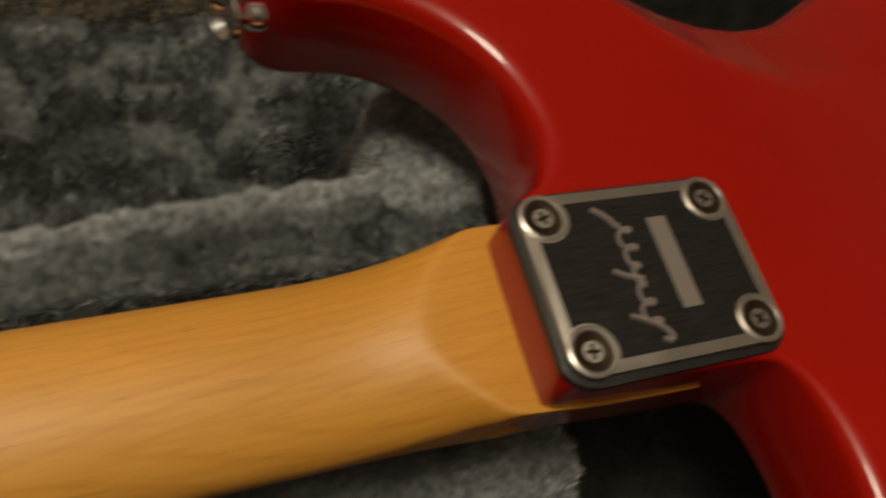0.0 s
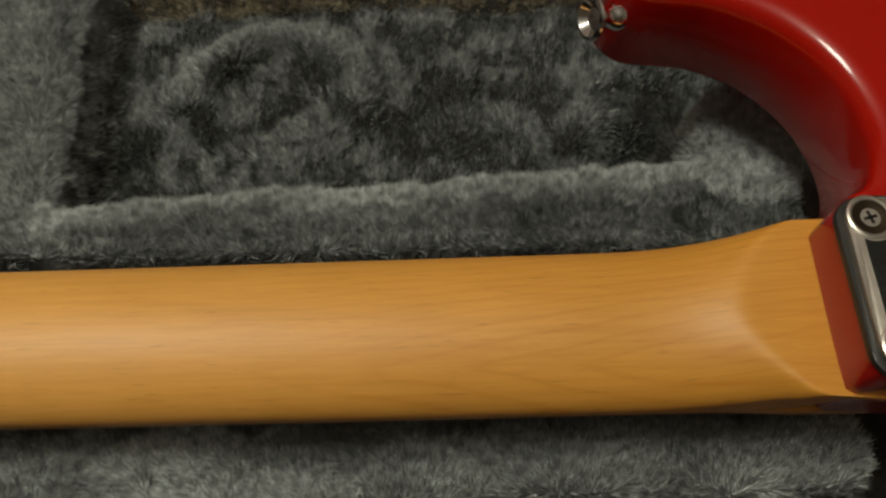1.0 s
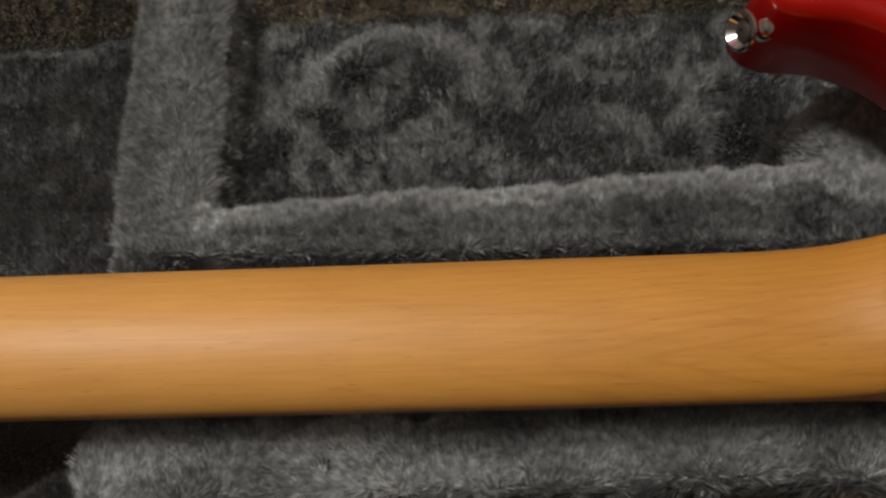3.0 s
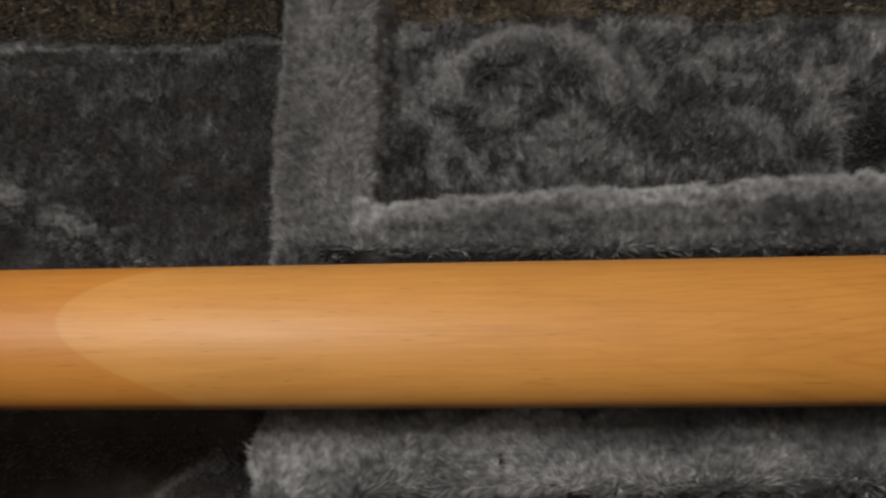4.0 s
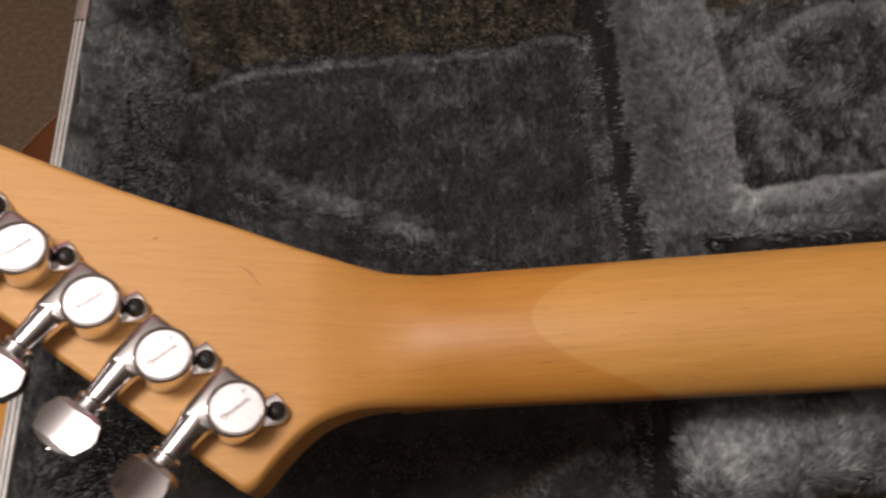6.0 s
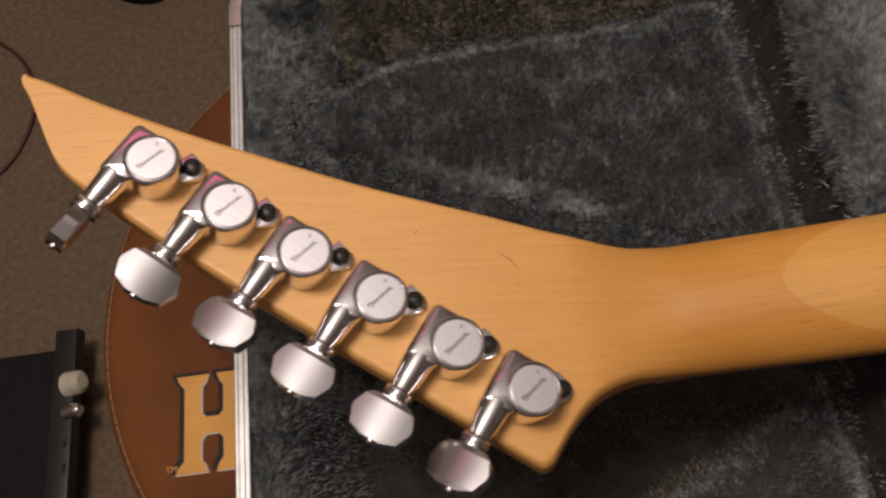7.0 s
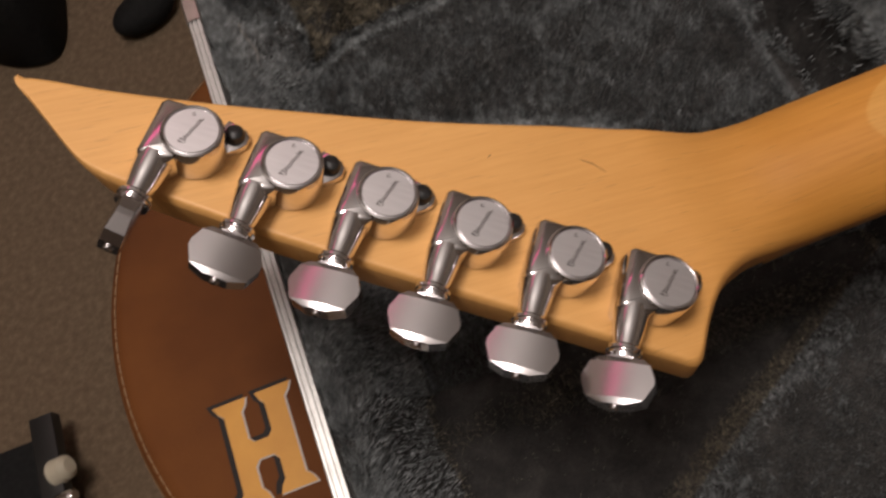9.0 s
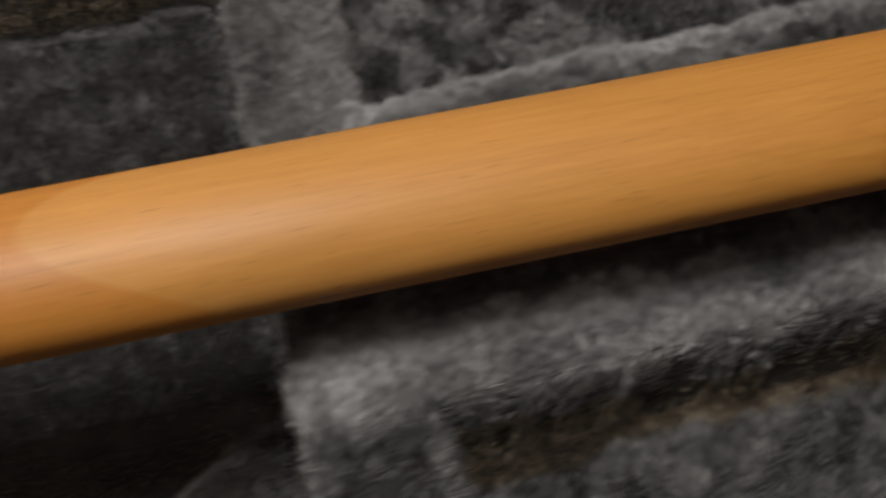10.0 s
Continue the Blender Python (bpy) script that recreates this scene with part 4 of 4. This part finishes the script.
# body outline: x, y and how far its back edge is rounded over
OUTLINE = [(-0.0325, 0.0215, 0.002), (-0.0275, 0.0255, 0.003), (-0.0200, 0.0310, 0.005), (-0.0160, 0.0430, 0.008), (-0.0170, 0.0570, 0.010), (-0.0230, 0.0725, 0.0115), (-0.0355, 0.0865, 0.0115), (-0.0520, 0.0950, 0.0105), (-0.0720, 0.0975, 0.008),
           (-0.0800, 0.1020, 0.006), (-0.0830, 0.1090, 0.006), (-0.0780, 0.1160, 0.006), (-0.0620, 0.1220, 0.008), (-0.0250, 0.1240, 0.010), (0.0150, 0.1160, 0.010), (0.0480, 0.1020, 0.010), (0.0780, 0.0945, 0.010), (0.1100, 0.0970, 0.010),
           (0.1600, 0.1220, 0.010), (0.2200, 0.1480, 0.010), (0.2900, 0.1420, 0.010), (0.3420, 0.0950, 0.010), (0.3580, 0.0100, 0.010), (0.3380, -0.0900, 0.010), (0.2800, -0.1500, 0.010), (0.2050, -0.1540, 0.010), (0.1400, -0.1250, 0.010), (0.0900, -0.1150, 0.010),
           (0.0500, -0.1280, 0.010), (0.0180, -0.1360, 0.007), (0.0080, -0.1290, 0.006), (0.0130, -0.1150, 0.007), (0.0280, -0.0950, 0.008), (0.0350, -0.0750, 0.007), (0.0365, -0.0580, 0.006), (0.0345, -0.0430, 0.004), (0.0305, -0.0345, 0.0025), (0.0240, -0.0300, 0.002),
           (0.0000, -0.0286, 0.002), (-0.0265, -0.0268, 0.002), (-0.0322, -0.0256, 0.002), (-0.0335, -0.0200, 0.002), (-0.0332, 0.0150, 0.002)]
BACK, FACE = -0.0050, -0.0440


def belly(x, y):
    """Depth of the scooped belly cut at the waist."""
    edge = np.interp(x, [0.0, 0.03, 0.043, 0.056, 0.071, 0.086, 0.111, 0.15, 0.2], [0.115, 0.089, 0.077, 0.066, 0.058, 0.0535, 0.055, 0.07, 0.12])
    return 0.42 * np.maximum(0, y - edge) * (y > 0)


def make_body():
    ring = spline(OUTLINE, 0.0022, closed=True)
    n = len(ring)
    nxt, prv = np.roll(ring, -1, 0), np.roll(ring, 1, 0)
    d = nxt[:, :2] - prv[:, :2]
    inward = np.c_[d[:, 1], -d[:, 0]]
    inward /= np.linalg.norm(inward, axis=1)[:, None]   # the outline runs clockwise
    r = np.where(ring[:, 2] > 0.005, 0.005 + 0.35 * (ring[:, 2] - 0.005), ring[:, 2])
    bm = bmesh.new()
    loops = []
    loops.append([bm.verts.new((*(ring[k, :2] + inward[k] * 0.002), FACE)) for k in range(n)])
    loops.append([bm.verts.new((*ring[k, :2], FACE + 0.003)) for k in range(n)])
    for a in np.linspace(0, 90, 7):
        lp = []
        for k in range(n):
            p = ring[k, :2] + inward[k] * r[k] * (1 - math.cos(radians(a)))
            z = BACK - min(r[k], 0.011) * (1 - math.sin(radians(a))) - float(belly(*p))
            lp.append(bm.verts.new((*p, z)))
        loops.append(lp)
    for a, b in zip(loops, loops[1:]):
        for k in range(n):
            bm.faces.new((a[k], a[(k + 1) % n], b[(k + 1) % n], b[k]))
    bm.faces.new(loops[0])
    # back: triangulated with inner points so that the belly cut can bend it
    from mathutils.geometry import delaunay_2d_cdt
    rim = [Vector(v.co[:2]) for v in loops[-1]]
    poly = np.array([v[:] for v in rim])
    gx, gy = np.meshgrid(np.arange(-0.07, 0.35, 0.006), np.arange(-0.13, 0.15, 0.006))
    pts = np.c_[gx.ravel(), gy.ravel()]
    ins = np.zeros(len(pts), bool)
    for (x0, y0), (x1, y1) in zip(poly, np.roll(poly, -1, 0)):
        c = (y0 > pts[:, 1]) != (y1 > pts[:, 1])
        with np.errstate(divide="ignore", invalid="ignore"):
            xx = (x1 - x0) * (pts[:, 1] - y0) / (y1 - y0) + x0
        ins ^= c & (pts[:, 0] < xx)
    far = np.min(np.hypot(pts[:, None, 0] - poly[None, :, 0], pts[:, None, 1] - poly[None, :, 1]), axis=1) > 0.003
    inner = [Vector(p) for p in pts[ins & far]]
    vs, _, fs, src, _, _ = delaunay_2d_cdt(rim + inner, [(k, (k + 1) % n) for k in range(n)], [list(range(n))], 1, 1e-6)
    made = []
    for v, s in zip(vs, src):
        if s and s[0] < n:
            made.append(loops[-1][s[0]])
        else:
            made.append(bm.verts.new((v[0], v[1], BACK - float(belly(v[0], v[1])))))
    for f in fs:
        q = [made[k] for k in f]
        if len(set(q)) == len(q):
            try:
                bm.faces.new(q)
            except ValueError:
                pass
    part("body", bm, M_RED, guitar, "glossy red lacquered body with rounded horns", smooth=60)


make_body()

# strap button on the upper horn
BUTTON = Vector((-0.0818, 0.0960, -0.0150))
bdir = Vector((-0.92, -0.26, 0.26)).normalized()
bmat = Matrix.Translation(BUTTON) @ bdir.to_track_quat("Z", "Y").to_matrix().to_4x4()
button = part("strap_button", lathe_bm([(0, -0.0006), (0.0042, -0.0006), (0.0044, 0.0012), (0.0038, 0.0024), (0.0034, 0.0045), (0.0040, 0.0068), (0.0066, 0.0092), (0.0072, 0.0100), (0.0070, 0.0108), (0.0058, 0.0110), (0.0036, 0.0086), (0, 0.0086)], 32), M_CHROME, guitar, "chrome strap button", m=bmat)
part("button_screw", lathe_bm([(0, 0.0078), (0.0033, 0.0080), (0.0033, 0.0090), (0.002, 0.0098), (0.0008, 0.0098), (0.0006, 0.0088), (0, 0.0088)], 16), M_INK, button)

# neck plate
PX, PY = -0.0014, -0.0020
part("plate_gasket", prism_bm(rounded_rect(PX, PY - 0.0004, 0.0676, 0.0522, 0.0085), BACK - 0.0002, BACK + 0.0017, 0.0006), M_BLACK, guitar, "black plastic gasket under the plate")
plate = part("neck_plate", prism_bm(rounded_rect(PX, PY, 0.0640, 0.0484, 0.0078), BACK + 0.0017, BACK + 0.0036, 0.0006), M_PLATE, guitar, "satin metal neck plate with dark brushed centre")
ZP = BACK + 0.0036


def plate_field():
    """Dark centre that leaves a bright border and four round screw bosses."""
    hx, hy, cx, cy, rad = 0.0285, 0.0212, 0.0252, 0.0181, 0.0072
    a0 = -math.degrees(math.asin(math.sqrt(rad ** 2 - (hx - cx) ** 2) / rad))
    a1 = -180 - math.degrees(math.asin((hy - cy) / rad))
    arc = [(cx + rad * math.cos(radians(a0 + (a1 - a0) * k / 12)), cy + rad * math.sin(radians(a0 + (a1 - a0) * k / 12))) for k in range(13)]
    out = []
    for sx, sy in ((1, 1), (-1, 1), (-1, -1), (1, -1)):
        c = [(sx * x, sy * y) for x, y in arc]
        out += c if sx * sy > 0 else c[::-1]
    return [(PX + x, PY + y) for x, y in out]


part("plate_field", prism_bm(plate_field(), ZP - 0.0002, ZP + 0.0003), M_PLATE_BLACK, plate, "dark brushed field")
part("engraved_bar", prism_bm([(PX + x, PY + y) for x, y in ((0.0040, -0.0118), (0.0098, -0.0118), (0.0098, 0.0142), (0.0040, 0.0142))], ZP - 0.0001, ZP + 0.0006), M_ENGRAVE, plate, "pale blank bar")
# flowing engraved emblem, drawn as plain strokes
wave = []
for k in range(110):
    q = k / 109
    size = 0.0021 * (0.75 + 0.35 * math.sin(q * 9.0 + 0.6))
    wave.append((PX - 0.0050 + 0.0022 * (q - 0.5) + size * math.sin(q * 36), PY - 0.0150 + 0.0290 * q + 0.0017 * math.cos(q * 36), ZP + 0.0003))
part("engraved_emblem", tube_bm(wave, 0.00062, 6), M_ENGRAVE, plate, "pale flowing engraved emblem")
for pts in (((-0.0118, -0.0112), (-0.0085, -0.0128), (-0.0045, -0.0152), (-0.0025, -0.0178), (-0.0035, -0.0192), (-0.0052, -0.0182)), ((-0.0118, 0.0010), (-0.0085, -0.0008), (-0.0040, -0.0022)), ((-0.0058, 0.0130), (-0.0075, 0.0158), (-0.0112, 0.0188))):
    part("emblem_stroke", tube_bm(spline([(PX + x, PY + y, ZP + 0.0003) for x, y in pts], 0.0006).tolist(), 0.0008, 6), M_ENGRAVE, plate)
for sx in (-1, 1):
    for sy in (-1, 1):
        m = pose(PX + sx * 0.0252, PY + sy * 0.0181, ZP)
        part("screw_boss", lathe_bm([(0.0067, -0.0002), (0.0066, 0.0003), (0.0060, 0.0006), (0.0054, 0.0005), (0.0050, 0.0001)], 32), M_PLATE, plate, m=m)
        bm = lathe_bm([(0, -0.0004), (0.0012, -0.0003), (0.0030, 0.00005), (0.0045, 0.0004), (0.0050, 0.0004), (0.0051, -0.0004), (0, -0.0010)], 28)
        sc = part("plate_screw", bm, M_STEEL, plate, "sunken bronzed cross-head screw", m=m)
        for rot in (0, 90):
            part("screw_slot", box_bm(-0.0019, 0.0019, -0.00042, 0.00042, -0.0004, 0.0002), M_DARKPRINT, sc, m=pose(0, 0, 0, 0, 0, rot + 30 + 25 * sx + 10 * sy))

# small dents in the varnish of the headstock
M_DENT = material("dark_dent", (0.10, 0.045, 0.015), 0.6)
for pts in (((-0.4514, 0.0172), (-0.4484, 0.0149), (-0.4456, 0.0110)), ((-0.4758, 0.0245), (-0.4752, 0.0249), (-0.4746, 0.0253))):
    part("scratch", tube_bm([(x, y, head_plane(x, y)) for x, y in pts], 0.00014, 5, radii=(0.00006, 0.00014, 0.00006)), M_DENT, guitar, "thin dark scratch")

# ---- machine heads ----
HEADM = Matrix((HU, HV, HU.cross(HV))).transposed().to_4x4()
HEADM.translation = HO


def make_tuner(index, turn):
    """One sealed machine head: u runs along the row, v out towards the button."""
    t = new("machine_head")
    t.parent = guitar
    t.matrix_local = HEADM @ pose((0.0, 0.0245, 0.0494, 0.0744, 0.0997, 0.1261)[index], 0, 0.0)
    tagged(t, "satin chrome sealed machine head with faceted button")
    cu, cv = 0.0079, 0.0070
    # gear cup
    part("gear_cup", lathe_bm([(0, 0.0), (0.0079, 0.0), (0.0080, 0.0006), (0.0080, 0.0098), (0.0078, 0.0106), (0.0073, 0.0109), (0.0070, 0.0107), (0.0069, 0.0103), (0, 0.0103)], 44, pose(cu, cv, 0)), M_CHROME, t, "round chrome gear housing")
    cap = part("cap", lathe_bm([(0, 0.0100), (0.0067, 0.0100), (0.0067, 0.0106), (0.0065, 0.0108), (0, 0.01082)], 44, pose(cu, cv, 0)), M_CAP, t, "brushed round cap")
    a = Vector((cu + 0.0012, cv + 0.0044, 0.01084))   # start of the stroke
    along, across = Vector((-0.16, -0.985, 0)), Vector((0.985, -0.16, 0))
    pts = []
    for k in range(110):
        s = k / 109
        size = 0.00042 * (2.2 if s < 0.14 else 0.7 + 0.6 * math.sin(s * 21) ** 2)
        pts.append(a + along * (0.0086 * s + 0.00034 * math.cos(s * 62)) + across * (size * math.sin(s * 62) - 0.0008 * s))
    part("cap_emblem", tube_bm(pts, 0.00010, 4), M_INK, cap, "fine dark etched emblem")
    dot = [a + along * 0.0090 + across * (0.0016 + 0.0005 * math.sin(q)) + along * 0.0005 * math.cos(q) for q in (0, 1.5, 3, 4.5)]
    part("emblem_tick", tube_bm(dot, 0.00012, 4), M_INK, cap)
    # worm housing beside the cup
    outline = [(0.0060, -0.0012), (0.0178, -0.0012), (0.0192, 0.0002), (0.0192, 0.0158), (0.0182, 0.0172), (0.0112, 0.0172), (0.0098, 0.0150), (0.0060, 0.0100)]
    bm = prism_bm(outline, 0.0, 0.0098, 0.0022, 3)
    part("worm_housing", bm, M_CHROME, t, "chrome worm housing", smooth=40)
    # ear with its screw
    bm = prism_bm([(0.0035, -0.0045), (0.0010, -0.0036), (-0.0022, -0.0030), (-0.0036, -0.0010), (-0.0036, 0.0012), (-0.0020, 0.0034), (0.0030, 0.0080), (0.0060, 0.0040)], 0.0, 0.0022, 0.0004)
    part("ear", bm, M_CHROME, t)
    sc = part("ear_screw", lathe_bm([(0, 0.0022), (0.0026, 0.0022), (0.0027, 0.0034), (0.0023, 0.0046), (0.0013, 0.0052), (0, 0.0052)], 20), M_BLACK, t, "black cross-head screw")
    part("screw_slot", box_bm(-0.0013, 0.0013, -0.0003, 0.0003, 0.0049, 0.0053), M_DARKPRINT, sc)
    # shaft, collar and button, turned about the shaft
    axis = pose(0.0148, 0.0168, 0.0054, -90, 0, 0)
    part("shaft", lathe_bm([(0, -0.002), (0.0047, -0.002), (0.0046, 0.0), (0.0040, 0.0050), (0.0034, 0.0088), (0.0034, 0.0096), (0, 0.0096)], 32, axis), M_CHROME, t, "tapered chrome shaft")
    part("collar", lathe_bm([(0, 0.0092), (0.0040, 0.0092), (0.0045, 0.0098), (0.0045, 0.0106), (0.0040, 0.0110), (0.0040, 0.0114), (0.0044, 0.0118), (0.0042, 0.0126), (0, 0.0128)], 32, axis), M_CHROME, t, "ribbed collar")
    bm = bmesh.new()
    half = [(0.0056, 0.0), (0.0074, 0.0015), (0.0089, 0.0048), (0.0089, 0.0064), (0.0070, 0.0106), (0.0030, 0.0121)]
    cols = (-1.0, -0.72, -0.36, 0.0, 0.36, 0.72, 1.0)
    grid = {}
    for side in (1, -1):
        for r, (w, z) in enumerate(half):
            for c, a in enumerate(cols):
                x = w * a
                thick = 0.0031 - 0.0012 * (x / 0.0089) ** 2 - (0.0005 if r in (0, len(half) - 1) else 0)
                grid[side, r, c] = bm.verts.new((x, side * thick, z))
    n, w = len(half), len(cols)
    for side in (1, -1):
        for r in range(n - 1):
            for c in range(w - 1):
                q = [grid[side, r, c], grid[side, r, c + 1], grid[side, r + 1, c + 1], grid[side, r + 1, c]]
                bm.faces.new(q if side < 0 else q[::-1])
    loop = [(0, c) for c in range(w)] + [(r, w - 1) for r in range(1, n)] + [(n - 1, c) for c in range(w - 2, -1, -1)] + [(r, 0) for r in range(n - 2, 0, -1)]
    for (r0, c0), (r1, c1) in zip(loop, loop[1:] + loop[:1]):
        bm.faces.new((grid[1, r0, c0], grid[1, r1, c1], grid[-1, r1, c1], grid[-1, r0, c0]))
    rimedges = [e for e in bm.edges if len(e.link_faces) == 2 and e.calc_face_angle(0) > 0.5]
    bmesh.ops.recalc_face_normals(bm, faces=bm.faces)
    bmesh.ops.bevel(bm, geom=rimedges, offset=0.0008, segments=1, affect="EDGES", profile=0.5)
    kn = part("button", bm, M_BUTTON, t, "faceted chrome tuning button", m=axis @ pose(0, 0, 0.0126) @ pose(0, 0, 0, 0, 0, turn), smooth=14)
    part("button_pin", lathe_bm([(0, 0.0116), (0.0012, 0.0116), (0.0012, 0.0126), (0.0007, 0.0130), (0, 0.0130)], 14), M_CHROME, kn)
    return t


for index, turn in enumerate((30, 10, 6, 12, -10, 71)):
    make_tuner(index, turn)

# ---- on the carpet ----


def make_amplifier():
    """Black amplifier lying on the carpet, its control panel turned to the stool."""
    amp = empty("amplifier", pose(-0.8990, 0.2124, FLOOR))
    part("cabinet", prism_bm([(-0.34, -0.42), (-0.004, -0.42), (-0.004, -0.010), (-0.34, -0.010)], 0.0, 0.046, 0.003), M_VINYL, amp, "black vinyl cabinet")
    part("control_panel", prism_bm([(-0.003, -0.42), (0.020, -0.42), (0.020, 0.008), (-0.003, 0.008)], 0.036, 0.052, 0.002), M_BLACK, amp, "black control panel lip")
    for k, (y, r, mat, nm, lb) in enumerate(((-0.050, 0.0125, M_CREAM, "control_knob", "cream plastic knob"), (-0.078, 0.008, M_CHROME, "jack_socket", "chrome jack socket"), (-0.108, 0.005, M_INK, "rocker_switch", "grey switch"), (-0.132, 0.005, M_INK, "rocker_switch", "grey switch"))):
        m = pose(0.014, y, 0.0490, 0, 68, 0)
        part(nm, lathe_bm([(0, 0), (r * 1.05, 0), (r, 0.004), (r * 0.92, 0.014 if k < 2 else 0.003), (r * 0.55, 0.018 if k < 2 else 0.004), (0, 0.018 if k < 2 else 0.004)], 24, m), mat, amp, lb)
    tagged(amp, "black amplifier with cream knob standing on the carpet", "amplifier")


make_amplifier()

# black bag and a small added black shape, unidentified, on the carpet behind
def make_bag():
    foot = spline([(-0.925, 0.742), (-0.884, 0.684), (-0.832, 0.664), (-0.806, 0.686), (-0.793, 0.760), (-0.780, 0.900), (-0.860, 0.960), (-0.945, 0.880)], 0.008, closed=True)
    cx, cy = foot[:, 0].mean(), foot[:, 1].mean()
    bm = bmesh.new()
    rings = []
    for grow, z in ((0.97, 0.0), (1.0, 0.006), (1.0, 0.050), (0.99, 0.095), (0.94, 0.118), (0.80, 0.130), (0.50, 0.128), (0.20, 0.122)):
        ring = []
        for x, y in foot:
            p = Vector((cx + (x - cx) * grow, cy + (y - cy) * grow, z))
            ring.append(bm.verts.new(p + Vector((0, 0, 0.010 * noise.noise(p * 22) if z > 0.01 else 0))))
        rings.append(ring)
    for a, b in zip(rings, rings[1:]):
        for j in range(len(a)):
            bm.faces.new((a[j], a[(j + 1) % len(a)], b[(j + 1) % len(b)], b[j]))
    bm.faces.new(rings[0][::-1])
    bm.faces.new(rings[-1])
    b = part("bag", bm, M_VINYL, None, m=pose(0, 0, FLOOR))
    tagged(b, "slouched black bag lying on the carpet", "bag")
    bm = bmesh.new()
    bmesh.ops.create_icosphere(bm, subdivisions=3, radius=1)
    for v in bm.verts:
        v.co = Vector((v.co.x * 0.042, v.co.y * 0.025, (v.co.z * 0.5 + 0.5) * 0.040))
    s = part("black_mound", bm, M_VINYL, None, m=pose(-0.700, 0.674, FLOOR, 0, 0, 20))
    tagged(s, "small rounded black shape on the carpet", "pedal")


make_bag()
cab = [(-1.06, 0.66, FLOOR + 0.003), (-1.012, 0.622, FLOOR + 0.003), (-0.985, 0.575, FLOOR + 0.003), (-0.979, 0.525, FLOOR + 0.003), (-1.000, 0.465, FLOOR + 0.003), (-1.05, 0.42, FLOOR + 0.003)]
tagged(part("cable", tube_bm(spline(cab, 0.01).tolist(), 0.0024, 8), M_CABLE), "thin dark red cable lying curved on the carpet", "cable")

# ---- the ceiling lamp ----
lamp = empty("pendant_lamp", Matrix.Translation((LAMP.x, LAMP.y, CEIL)))
part("rose", lathe_bm([(0, 0), (0.05, 0), (0.05, -0.015), (0.012, -0.03), (0, -0.03)], 24), M_CEIL, lamp)
part("stem", lathe_bm([(0, -0.02), (0.006, -0.02), (0.006, -0.27), (0, -0.27)], 12), M_CHROME, lamp)
part("holder", lathe_bm([(0, -0.26), (0.03, -0.262), (0.03, -0.285), (0, -0.287)], 24), M_CHROME, lamp)
tagged(lamp, "ceiling pendant with a bare round bulb", "ceiling lamp")
